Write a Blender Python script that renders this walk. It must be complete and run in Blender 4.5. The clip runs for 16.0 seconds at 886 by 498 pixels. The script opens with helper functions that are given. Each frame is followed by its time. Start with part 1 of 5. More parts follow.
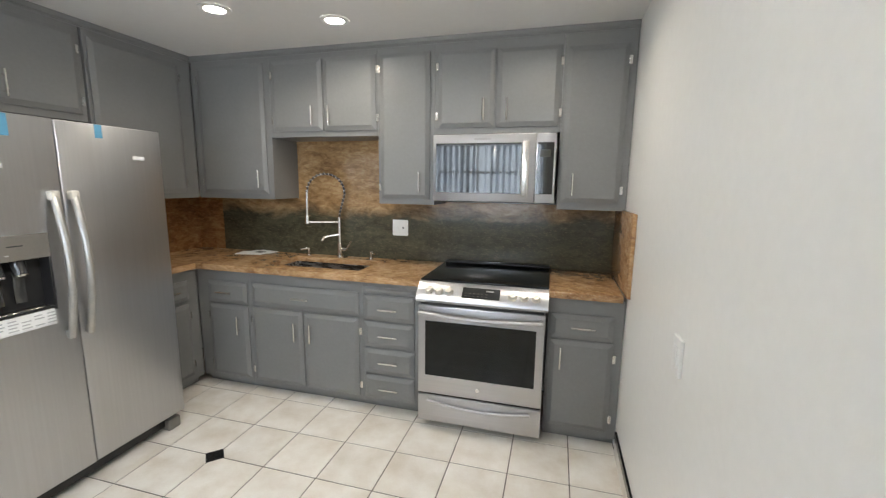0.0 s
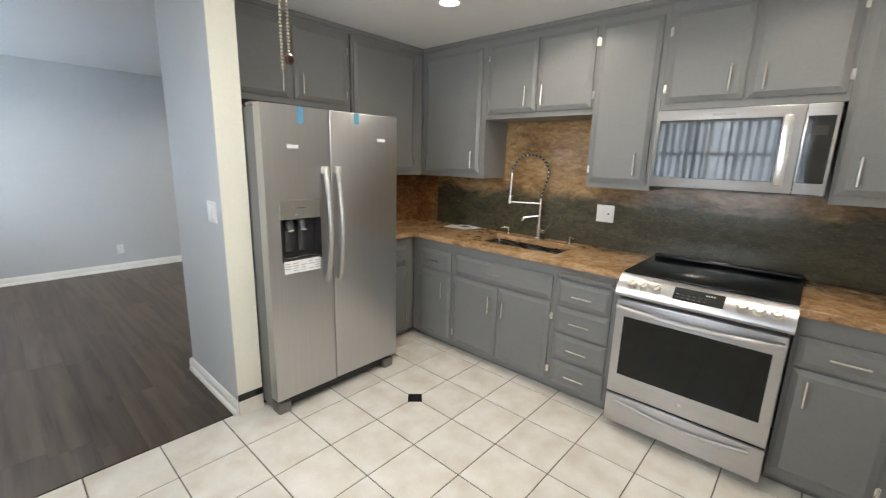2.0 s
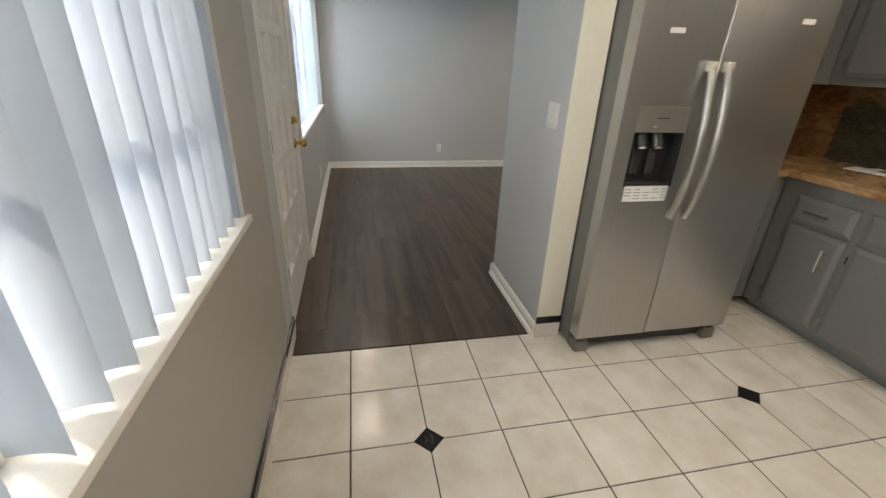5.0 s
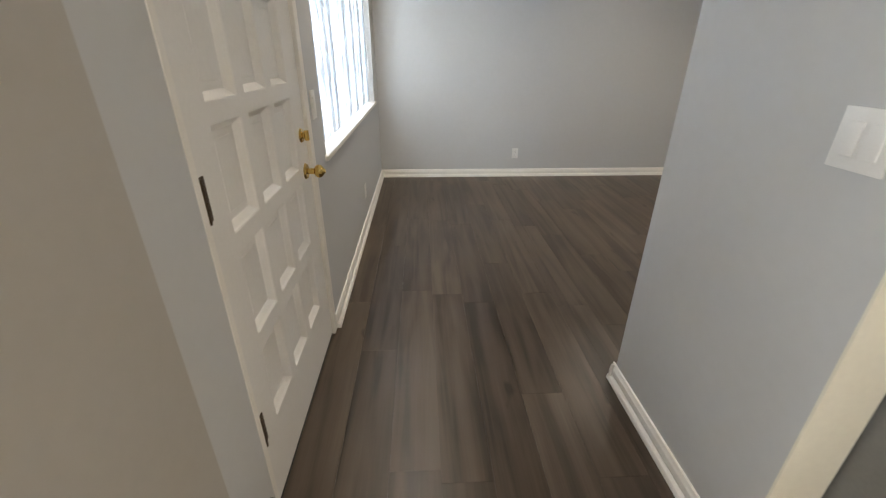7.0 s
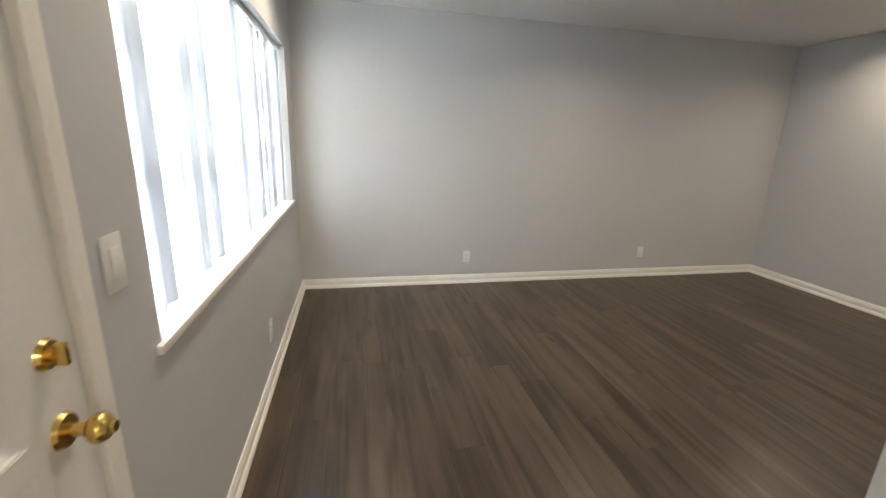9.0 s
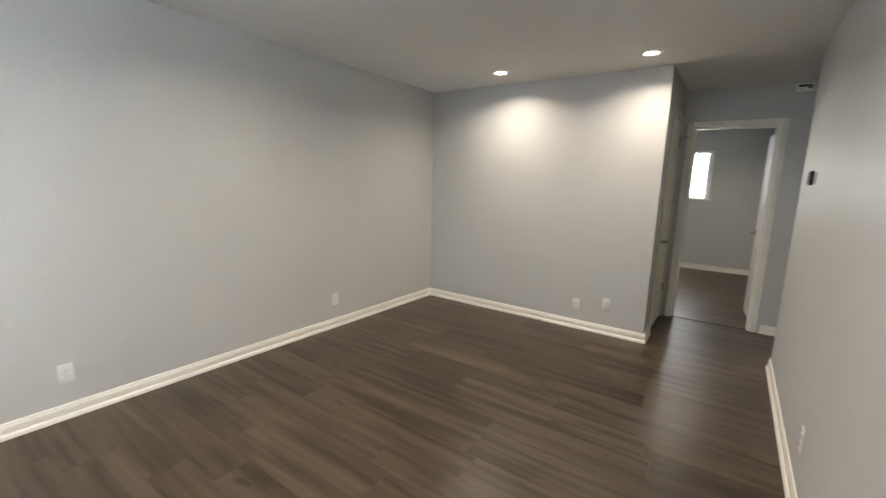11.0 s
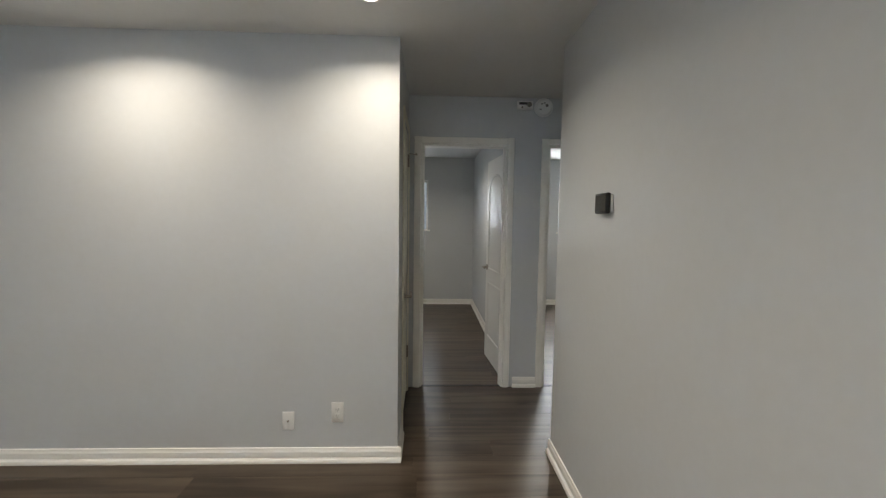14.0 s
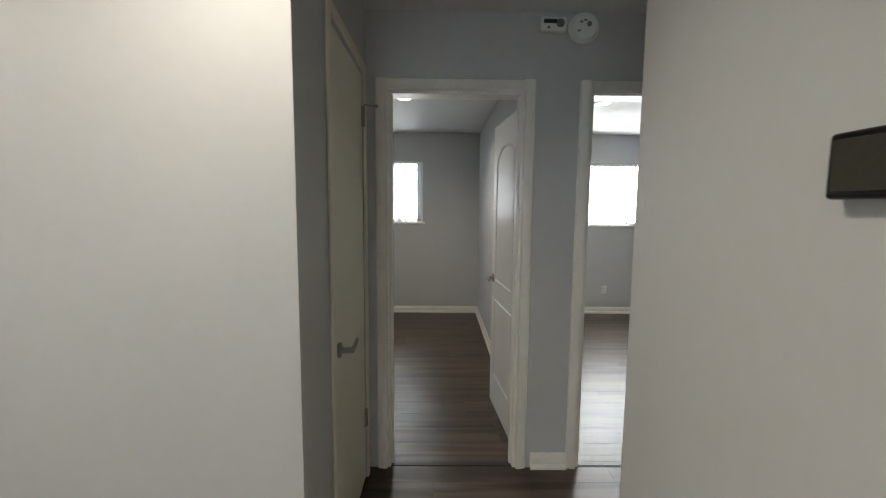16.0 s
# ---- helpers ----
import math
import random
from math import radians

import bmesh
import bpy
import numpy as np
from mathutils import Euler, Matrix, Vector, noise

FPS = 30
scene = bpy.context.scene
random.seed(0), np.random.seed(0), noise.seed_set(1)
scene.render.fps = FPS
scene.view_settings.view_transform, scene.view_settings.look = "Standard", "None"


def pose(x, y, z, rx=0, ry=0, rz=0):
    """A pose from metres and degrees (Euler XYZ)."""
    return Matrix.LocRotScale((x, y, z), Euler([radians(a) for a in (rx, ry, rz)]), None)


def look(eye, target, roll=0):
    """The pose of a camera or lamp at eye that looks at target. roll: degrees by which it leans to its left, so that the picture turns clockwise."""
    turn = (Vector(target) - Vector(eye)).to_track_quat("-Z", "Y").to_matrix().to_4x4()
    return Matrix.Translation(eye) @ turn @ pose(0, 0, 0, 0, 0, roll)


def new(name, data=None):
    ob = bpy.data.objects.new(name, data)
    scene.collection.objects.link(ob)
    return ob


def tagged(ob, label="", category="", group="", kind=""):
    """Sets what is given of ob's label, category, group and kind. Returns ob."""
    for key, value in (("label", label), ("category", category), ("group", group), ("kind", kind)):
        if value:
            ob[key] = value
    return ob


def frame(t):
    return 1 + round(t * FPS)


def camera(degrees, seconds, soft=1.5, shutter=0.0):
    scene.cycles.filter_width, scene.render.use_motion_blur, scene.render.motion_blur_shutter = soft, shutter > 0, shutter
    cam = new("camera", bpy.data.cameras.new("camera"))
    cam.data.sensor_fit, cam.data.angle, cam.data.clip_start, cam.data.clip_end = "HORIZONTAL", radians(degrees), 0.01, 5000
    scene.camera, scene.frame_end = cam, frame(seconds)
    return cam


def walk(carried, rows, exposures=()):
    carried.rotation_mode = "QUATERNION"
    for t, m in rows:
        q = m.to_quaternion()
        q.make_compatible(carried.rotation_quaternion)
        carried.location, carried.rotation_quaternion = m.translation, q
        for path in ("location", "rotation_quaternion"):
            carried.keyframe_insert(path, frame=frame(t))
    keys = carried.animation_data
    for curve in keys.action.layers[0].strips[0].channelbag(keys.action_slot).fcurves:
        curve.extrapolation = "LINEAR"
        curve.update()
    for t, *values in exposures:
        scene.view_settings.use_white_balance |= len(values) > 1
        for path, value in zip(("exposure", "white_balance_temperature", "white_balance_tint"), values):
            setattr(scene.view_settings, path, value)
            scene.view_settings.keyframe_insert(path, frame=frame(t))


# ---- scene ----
# ---------------------------------------------------------------- camera
cam = camera(94.0, 16.0, soft=1.2, shutter=0.25)
PATH = [
    (0, (-0.396, -2.93, 1.5), (-0.913, -1.024, 1.181), 0.7),
    (0.5, (-0.4, -2.93, 1.499), (-1.121, -1.084, 1.236), 0.7),
    (1, (-0.408, -2.926, 1.526), (-1.335, -1.186, 1.193), 1.1),
    (1.5, (-0.428, -2.939, 1.503), (-1.537, -1.319, 1.124), 1.4),
    (2, (-0.427, -2.94, 1.502), (-1.732, -1.485, 1.076), 1.6),
    (2.5, (-0.442, -2.966, 1.502), (-1.899, -1.681, 1.025), 1.8),
    (3, (-0.443, -2.991, 1.515), (-2.02, -1.89, 0.967), 1.9),
    (3.5, (-0.457, -2.996, 1.509), (-2.115, -2.072, 0.878), 2.0),
    (4, (-0.494, -2.994, 1.479), (-2.201, -2.237, 0.766), 2.1),
    (4.5, (-0.686, -3.009, 1.43), (-2.437, -2.435, 0.652), 2.2),
    (5, (-0.945, -3.054, 1.393), (-2.728, -2.663, 0.574), 2.3),
    (5.2, (-1.021, -3.048, 1.374), (-2.809, -2.727, 0.535), 1.9),
    (7.3, (-2.253, -2.933, 1.334), (-4.058, -2.843, 0.477), 0.2),
    (7.5, (-2.326, -2.918, 1.338), (-4.137, -2.824, 0.492), 0.1),
    (8, (-2.528, -2.94, 1.324), (-4.37, -2.821, 0.554), 0.3),
    (8.2, (-2.641, -2.957, 1.336), (-4.499, -2.799, 0.612), 0.7),
    (10.3, (-3.683, -2.749, 1.427), (-5.268, -1.575, 1.111), 1.8),
    (10.5, (-3.743, -2.682, 1.428), (-5.207, -1.359, 1.101), 1.8),
    (11, (-3.88, -2.455, 1.43), (-5.012, -0.838, 1.1), 1.8),
    (11.5, (-4.092, -2.265, 1.429), (-4.835, -0.435, 1.114), 1.4),
    (12, (-4.222, -2.063, 1.453), (-4.662, -0.136, 1.15), 1.1),
    (12.5, (-4.208, -1.73, 1.471), (-4.441, 0.24, 1.21), 1.0),
    (13, (-4.243, -1.426, 1.46), (-4.334, 0.56, 1.237), 1.0),
    (13.5, (-4.307, -1.078, 1.454), (-4.292, 0.914, 1.275), 1.0),
    (14, (-4.265, -0.761, 1.439), (-4.194, 1.232, 1.29), 0.8),
    (14.5, (-4.235, -0.444, 1.456), (-4.094, 1.546, 1.31), 0.5),
    (15, (-4.196, -0.113, 1.465), (-4.055, 1.878, 1.33), 0.3),
    (15.5, (-4.181, 0.177, 1.456), (-4.055, 2.167, 1.291), 0.3),
    (16, (-4.055, 0.492, 1.453), (-4.035, 2.481, 1.25), 0.5),
]
EXPOSURES = [(0.0, 1.0, 6400, 10), (1.5, 1.0, 6450, 10), (2.5, 0.98, 6750, 10), (3.5, 0.73, 6900, 10), (5.0, 0.4, 7450, 12), (7.5, 0.8, 7550, 13), (10.5, 1.05, 8400, 13), (11.0, 1.3, 7750, 12), (12.5, 1.43, 7350, 10), (13.2, 1.29, 7250, 10), (14.2, 1.07, 7250, 10), (15.0, 1.02, 7250, 10), (16.0, 1.12, 7300, 10)]
walk(cam, [(t, look(eye, to, roll)) for t, eye, to, roll in PATH], EXPOSURES)

# ---------------------------------------------------------------- light
world = bpy.data.worlds.new("sky")
scene.world = world
world.use_nodes = True
wn = world.node_tree
sky = wn.nodes.new("ShaderNodeTexSky")
sky.sky_type, sky.sun_disc = "NISHITA", False
sky.sun_elevation, sky.sun_rotation = radians(38), radians(212.7)
wn.links.new(sky.outputs[0], wn.nodes["Background"].inputs[0])
wn.nodes["Background"].inputs[1].default_value = 0.12

sun = new("sun", bpy.data.lights.new("sun", "SUN"))
sun.data.energy, sun.data.angle, sun.data.color = 2.0, radians(3), (1.0, 0.95, 0.87)
sun.matrix_world = look((-9, -14, 13), (0, 0, 0))


def window_light(name, x, y, z, w, h, facing, watts, colour):
    """Sky light entering through a window: an area lamp in the opening, facing +1 for +y and -1 for -y."""
    la = bpy.data.lights.new(name, "AREA")
    la.shape, la.size, la.size_y, la.energy, la.color = "RECTANGLE", w, h, watts, colour
    ob = new(name, la)
    ob.matrix_world = pose(x, y, z, 90 * facing, 0, 0)
    return ob


DAY = (0.82, 0.91, 1.0)
window_light("kitchen_window_light", -1.455, -3.75, 1.46, 1.8, 1.12, 1, 16, (0.80, 0.90, 1.0))
window_light("living_window_light", -5.375, -3.75, 1.44, 2.4, 1.12, 1, 62, (0.66, 0.83, 1.0))
window_light("bedroom_window_light", -4.685, 6.27, 1.635, 0.80, 0.82, -1, 18, DAY)
window_light("bedroom_window_light", -1.6, 6.27, 1.635, 1.0, 0.82, -1, 42, DAY)

KITCHEN_LAMPS = [(-2.18, -0.99), (-1.64, -0.707), (-0.55, -0.88)]
LIVING_LAMPS = [(-5.83, -3.06), (-4.54, -3.06), (-5.83, -0.95), (-4.54, -0.95), (-5.81, 1.15), (-4.54, 1.16)]
BEDROOM_LAMPS = [(-4.38, 4.36), (-2.54, 4.475)]
ZC, ZK = 2.43, 2.385          # ceilings: rooms, kitchen
LAMP_WATTS = {"kitchen": 2.1, "living": 4.3, "bedroom": 5}


# ---------------------------------------------------------------- materials
def mat(name, colour, rough=0.5, metal=0.0, vary=0.12, scale=6.0, bump=0.0, bump_scale=120.0, coat=0.0,
        second=None, stretch=(1, 1, 1), random_piece=0.0, rough_vary=0.08, spec=0.5, blotch=0.5):
    """Painted or plain surface: base colour varied at two scales, roughness variation, fine relief."""
    m = bpy.data.materials.new(name)
    m.use_nodes = True
    n, l = m.node_tree.nodes, m.node_tree.links
    b = n["Principled BSDF"]
    co = n.new("ShaderNodeTexCoord")
    mp = n.new("ShaderNodeMapping")
    mp.inputs["Scale"].default_value = stretch
    l.new(co.outputs["Object"], mp.inputs[0])
    big, fine = n.new("ShaderNodeTexNoise"), n.new("ShaderNodeTexNoise")
    big.inputs["Scale"].default_value, big.inputs["Detail"].default_value = scale, 4
    fine.inputs["Scale"].default_value, fine.inputs["Detail"].default_value = scale * 14, 3
    l.new(mp.outputs[0], big.inputs[0])
    l.new(mp.outputs[0], fine.inputs[0])
    mix = n.new("ShaderNodeMath")
    mix.operation = "MULTIPLY_ADD"
    mix.inputs[1].default_value = blotch
    l.new(big.outputs[0], mix.inputs[0])
    half = n.new("ShaderNodeMath")
    half.operation = "MULTIPLY"
    half.inputs[1].default_value = 1 - blotch
    l.new(fine.outputs[0], half.inputs[0])
    l.new(half.outputs[0], mix.inputs[2])
    ramp = n.new("ShaderNodeValToRGB")
    lo = [c * (1 - vary) for c in colour]
    hi = [min(1, c * (1 + vary)) for c in (second or colour)]
    ramp.color_ramp.elements[0].position, ramp.color_ramp.elements[1].position = 0.32, 0.68
    ramp.color_ramp.elements[0].color, ramp.color_ramp.elements[1].color = (*lo, 1), (*hi, 1)
    l.new(mix.outputs[0], ramp.inputs[0])
    out = ramp.outputs[0]
    if random_piece:
        info, hsv, k = n.new("ShaderNodeObjectInfo"), n.new("ShaderNodeHueSaturation"), n.new("ShaderNodeMapRange")
        k.inputs[3].default_value, k.inputs[4].default_value = 1 - random_piece, 1 + random_piece
        l.new(info.outputs["Random"], k.inputs[0])
        l.new(k.outputs[0], hsv.inputs["Value"])
        l.new(out, hsv.inputs["Color"])
        off = n.new("ShaderNodeVectorMath")
        off.operation = "SCALE"
        off.inputs[0].default_value = (13, 7, 5)
        l.new(info.outputs["Random"], off.inputs["Scale"])
        l.new(off.outputs[0], mp.inputs["Location"])
        out = hsv.outputs[0]
    l.new(out, b.inputs["Base Color"])
    rr = n.new("ShaderNodeMapRange")
    rr.inputs[3].default_value, rr.inputs[4].default_value = max(0.02, rough - rough_vary), rough + rough_vary
    l.new(big.outputs[0], rr.inputs[0])
    l.new(rr.outputs[0], b.inputs["Roughness"])
    b.inputs["Metallic"].default_value = metal
    b.inputs["Coat Weight"].default_value = coat
    b.inputs["Specular IOR Level"].default_value = spec
    if bump:
        bn, bp = n.new("ShaderNodeTexNoise"), n.new("ShaderNodeBump")
        bn.inputs["Scale"].default_value, bn.inputs["Detail"].default_value = bump_scale, 3
        bp.inputs["Strength"].default_value, bp.inputs["Distance"].default_value = bump, 0.002
        l.new(mp.outputs[0], bn.inputs[0])
        l.new(bn.outputs[0], bp.inputs["Height"])
        l.new(bp.outputs[0], b.inputs["Normal"])
    return m


def emitter(name, colour, strength):
    m = bpy.data.materials.new(name)
    m.use_nodes = True
    b = m.node_tree.nodes["Principled BSDF"]
    b.inputs["Base Color"].default_value = (*colour, 1)
    b.inputs["Emission Color"].default_value = (*colour, 1)
    b.inputs["Emission Strength"].default_value = strength
    return m


def stone(name, low, mid, high, vein, split=None, speck=0.45):
    """Polished veined stone; split = (height, colours) gives the slab its darker lower bed."""
    m = bpy.data.materials.new(name)
    m.use_nodes = True
    n, l = m.node_tree.nodes, m.node_tree.links
    b = n["Principled BSDF"]
    co, mp = n.new("ShaderNodeTexCoord"), n.new("ShaderNodeMapping")
    mp.inputs["Scale"].default_value = (1, 1, 2.2)
    l.new(co.outputs["Object"], mp.inputs[0])
    ns = []
    for s, d, r in ((3.2, 8, 0.62), (17, 6, 0.6), (70, 3, 0.5)):
        t = n.new("ShaderNodeTexNoise")
        t.inputs["Scale"].default_value, t.inputs["Detail"].default_value, t.inputs["Roughness"].default_value = s, d, r
        t.inputs["Distortion"].default_value = 0.8
        l.new(mp.outputs[0], t.inputs[0])
        ns.append(t)
    a = n.new("ShaderNodeMath")
    a.operation, a.inputs[1].default_value = "MULTIPLY_ADD", 0.5
    l.new(ns[1].outputs[0], a.inputs[0])
    h = n.new("ShaderNodeMath")
    h.operation, h.inputs[1].default_value = "MULTIPLY", 0.5
    l.new(ns[0].outputs[0], h.inputs[0])
    l.new(h.outputs[0], a.inputs[2])

    def ramp(cols):
        r = n.new("ShaderNodeValToRGB")
        r.color_ramp.elements[0].position, r.color_ramp.elements[0].color = 0.36, (*cols[0], 1)
        r.color_ramp.elements[1].position, r.color_ramp.elements[1].color = 0.64, (*cols[2], 1)
        e = r.color_ramp.elements.new(0.5)
        e.color = (*cols[1], 1)
        l.new(a.outputs[0], r.inputs[0])
        return r.outputs[0]

    col = ramp((low, mid, high))
    if split:
        z0, cols = split
        dark = ramp(cols)
        sep, add, mr, mx = n.new("ShaderNodeSeparateXYZ"), n.new("ShaderNodeMath"), n.new("ShaderNodeMapRange"), n.new("ShaderNodeMixRGB")
        l.new(co.outputs["Object"], sep.inputs[0])
        add.operation, add.inputs[1].default_value = "MULTIPLY_ADD", 0.22
        l.new(ns[0].outputs[0], add.inputs[0])
        l.new(sep.outputs[2], add.inputs[2])
        mr.inputs[1].default_value, mr.inputs[2].default_value = z0 + 0.06, z0 + 0.16
        l.new(add.outputs[0], mr.inputs[0])
        l.new(mr.outputs[0], mx.inputs[0])
        l.new(dark, mx.inputs[1])
        l.new(col, mx.inputs[2])
        col = mx.outputs[0]
    vr, vm = n.new("ShaderNodeValToRGB"), n.new("ShaderNodeMixRGB")
    vr.color_ramp.elements[0].position, vr.color_ramp.elements[1].position = 0.58, 0.7
    l.new(ns[2].outputs[0], vr.inputs[0])
    k = n.new("ShaderNodeMath")
    k.operation, k.inputs[1].default_value = "MULTIPLY", speck
    l.new(vr.outputs[0], k.inputs[0])
    l.new(k.outputs[0], vm.inputs[0])
    l.new(col, vm.inputs[1])
    vm.inputs[2].default_value = (*vein, 1)
    l.new(vm.outputs[0], b.inputs["Base Color"])
    b.inputs["Roughness"].default_value = 0.16
    return m


def glass(name, tint=(1, 1, 1), rough=0.0):
    m = bpy.data.materials.new(name)
    m.use_nodes = True
    b = m.node_tree.nodes["Principled BSDF"]
    b.inputs["Base Color"].default_value = (*tint, 1)
    b.inputs["Transmission Weight"].default_value, b.inputs["Roughness"].default_value, b.inputs["IOR"].default_value = 1, rough, 1.45
    return m


def fabric(name, colour, through_part):
    """Thin vinyl that lets part of the daylight through."""
    m = bpy.data.materials.new(name)
    m.use_nodes = True
    n, l = m.node_tree.nodes, m.node_tree.links
    b = n["Principled BSDF"]
    b.inputs["Base Color"].default_value, b.inputs["Roughness"].default_value = (*colour, 1), 0.55
    t, mx = n.new("ShaderNodeBsdfTranslucent"), n.new("ShaderNodeMixShader")
    co, w = n.new("ShaderNodeTexCoord"), n.new("ShaderNodeTexNoise")
    w.inputs["Scale"].default_value = 9
    l.new(co.outputs["Object"], w.inputs[0])
    r = n.new("ShaderNodeValToRGB")
    r.color_ramp.elements[0].color = (*[c * 0.93 for c in colour], 1)
    r.color_ramp.elements[1].color = (*colour, 1)
    l.new(w.outputs[0], r.inputs[0])
    l.new(r.outputs[0], t.inputs[0])
    mx.inputs[0].default_value = through_part
    l.new(b.outputs[0], mx.inputs[1])
    l.new(t.outputs[0], mx.inputs[2])
    l.new(mx.outputs[0], n["Material Output"].inputs[0])
    return m


def brushed(name, colour, rough, along="z"):
    """Brushed stainless steel: streaks along one axis."""
    st = {"z": (90, 90, 1.5), "x": (1.5, 90, 90), "y": (90, 1.5, 90)}[along]
    m = mat(name, colour, rough, 1.0, vary=0.05, scale=1.0, stretch=st, rough_vary=0.05, bump=0.03, bump_scale=2.0, blotch=0.6)
    return m


def laminate(name):
    """Printed oak laminate: long strips of tone, fine grain, a few knots, each plank a tone of its own."""
    m = bpy.data.materials.new(name)
    m.use_nodes = True
    n, l = m.node_tree.nodes, m.node_tree.links
    b = n["Principled BSDF"]
    co, info, off, add = n.new("ShaderNodeTexCoord"), n.new("ShaderNodeObjectInfo"), n.new("ShaderNodeVectorMath"), n.new("ShaderNodeVectorMath")
    off.operation, add.operation = "SCALE", "ADD"
    off.inputs[0].default_value = (31, 17, 5)
    l.new(info.outputs["Random"], off.inputs["Scale"])
    l.new(co.outputs["Object"], add.inputs[0])
    l.new(off.outputs[0], add.inputs[1])

    def noise(stretch, detail, rough, warp=0.0):
        mp, t = n.new("ShaderNodeMapping"), n.new("ShaderNodeTexNoise")
        mp.inputs["Scale"].default_value = stretch
        l.new(add.outputs[0], mp.inputs[0])
        l.new(mp.outputs[0], t.inputs[0])
        t.inputs["Scale"].default_value, t.inputs["Detail"].default_value, t.inputs["Roughness"].default_value = 1.0, detail, rough
        t.inputs["Distortion"].default_value = warp
        return t.outputs[0]

    def math2(op, a, c, x=None):
        k = n.new("ShaderNodeMath")
        k.operation = op
        l.new(a, k.inputs[0])
        if x is None:
            k.inputs[1].default_value = c
        else:
            l.new(x, k.inputs[1])
        return k.outputs[0]
    strips, grain, cloud = noise((0.8, 13, 1), 2, 0.5, 0.6), noise((5, 150, 1), 3, 0.6), noise((2.2, 7, 1), 2, 0.5, 0.6)
    mix = math2("ADD", math2("MULTIPLY", strips, 0.61), 0, math2("ADD", math2("MULTIPLY", grain, 0.11), 0, math2("MULTIPLY", cloud, 0.25)))
    ramp = n.new("ShaderNodeValToRGB")
    e = ramp.color_ramp.elements
    e[0].position, e[0].color = 0.39, (0.036, 0.025, 0.017, 1)
    e[1].position, e[1].color = 0.63, (0.104, 0.078, 0.057, 1)
    mid = e.new(0.5)
    mid.color = (0.074, 0.053, 0.038, 1)
    l.new(mix, ramp.inputs[0])
    knot, kr, km = noise((4.5, 13, 1), 1, 0.4, 0.2), n.new("ShaderNodeMapRange"), n.new("ShaderNodeMixRGB")
    kr.inputs[1].default_value, kr.inputs[2].default_value, kr.inputs[4].default_value = 0.735, 0.80, 0.7
    l.new(knot, kr.inputs[0])
    l.new(kr.outputs[0], km.inputs[0])
    l.new(ramp.outputs[0], km.inputs[1])
    km.inputs[2].default_value = (0.022, 0.014, 0.010, 1)
    hsv, k = n.new("ShaderNodeHueSaturation"), n.new("ShaderNodeMapRange")
    k.inputs[3].default_value, k.inputs[4].default_value = 0.86, 1.13
    l.new(info.outputs["Random"], k.inputs[0])
    l.new(k.outputs[0], hsv.inputs["Value"])
    l.new(km.outputs[0], hsv.inputs["Color"])
    l.new(hsv.outputs[0], b.inputs["Base Color"])
    b.inputs["Specular IOR Level"].default_value = 0.4
    rr, bp = n.new("ShaderNodeMapRange"), n.new("ShaderNodeBump")
    rr.inputs[3].default_value, rr.inputs[4].default_value = 0.29, 0.38
    l.new(cloud, rr.inputs[0])
    l.new(rr.outputs[0], b.inputs["Roughness"])
    bp.inputs["Strength"].default_value, bp.inputs["Distance"].default_value = 0.08, 0.0015
    l.new(grain, bp.inputs["Height"])
    l.new(bp.outputs[0], b.inputs["Normal"])
    return m


WALL = mat("grey_wall_paint", (0.547, 0.558, 0.562), 0.5, vary=0.02, scale=2, bump=0.12, bump_scale=160)
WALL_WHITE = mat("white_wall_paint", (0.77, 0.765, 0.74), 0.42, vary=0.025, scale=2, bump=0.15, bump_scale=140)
# tan paint, its colour lowered to hold the dimness of the window wall
WALL_SOUTH = mat("shaded_kitchen_wall_paint", (0.44, 0.42, 0.385), 0.5, vary=0.025, scale=2, bump=0.15, bump_scale=140)
CREAM = mat("cream_gloss_paint", (0.80, 0.77, 0.66), 0.4, vary=0.03, scale=4, bump=0.1)
CEIL = mat("ceiling_paint", (0.72, 0.715, 0.70), 0.8, vary=0.02, scale=2, bump=0.2, bump_scale=180)
TRIM = mat("white_trim_paint", (0.86, 0.84, 0.79), 0.40, rough_vary=0.04, vary=0.04, scale=8, bump=0.06)
DOOR_WHITE = mat("white_door_paint", (0.80, 0.79, 0.76), 0.36, rough_vary=0.03, vary=0.03, scale=5, bump=0.08)
CAB = mat("grey_cabinet_paint", (0.192, 0.193, 0.193), 0.42, vary=0.05, scale=5, bump=0.12, bump_scale=90)
TILE = mat("cream_ceramic_tile", (0.70, 0.64, 0.555), 0.22, vary=0.04, scale=6.5, second=(0.80, 0.775, 0.725), blotch=0.85, random_piece=0.035, bump=0.05, bump_scale=30, rough_vary=0.06)
GROUT = mat("dark_grout", (0.10, 0.09, 0.08), 0.9, vary=0.2, scale=30)
BLACK_TILE = mat("black_glazed_tile", (0.012, 0.012, 0.013), 0.18, vary=0.3, scale=20)
PLANK = laminate("grey_brown_laminate")
UNDER = mat("plank_joint", (0.04, 0.03, 0.024), 0.9)
GRANITE = stone("golden_brown_granite", (0.19, 0.095, 0.042), (0.41, 0.245, 0.118), (0.58, 0.395, 0.225), (0.66, 0.52, 0.36))
SPLASH = stone("brown_and_green_granite", (0.17, 0.095, 0.042), (0.32, 0.195, 0.09), (0.46, 0.315, 0.165), (0.45, 0.35, 0.22),
               split=(1.275, ((0.042, 0.040, 0.026), (0.068, 0.064, 0.042), (0.105, 0.098, 0.064))), speck=0.2)
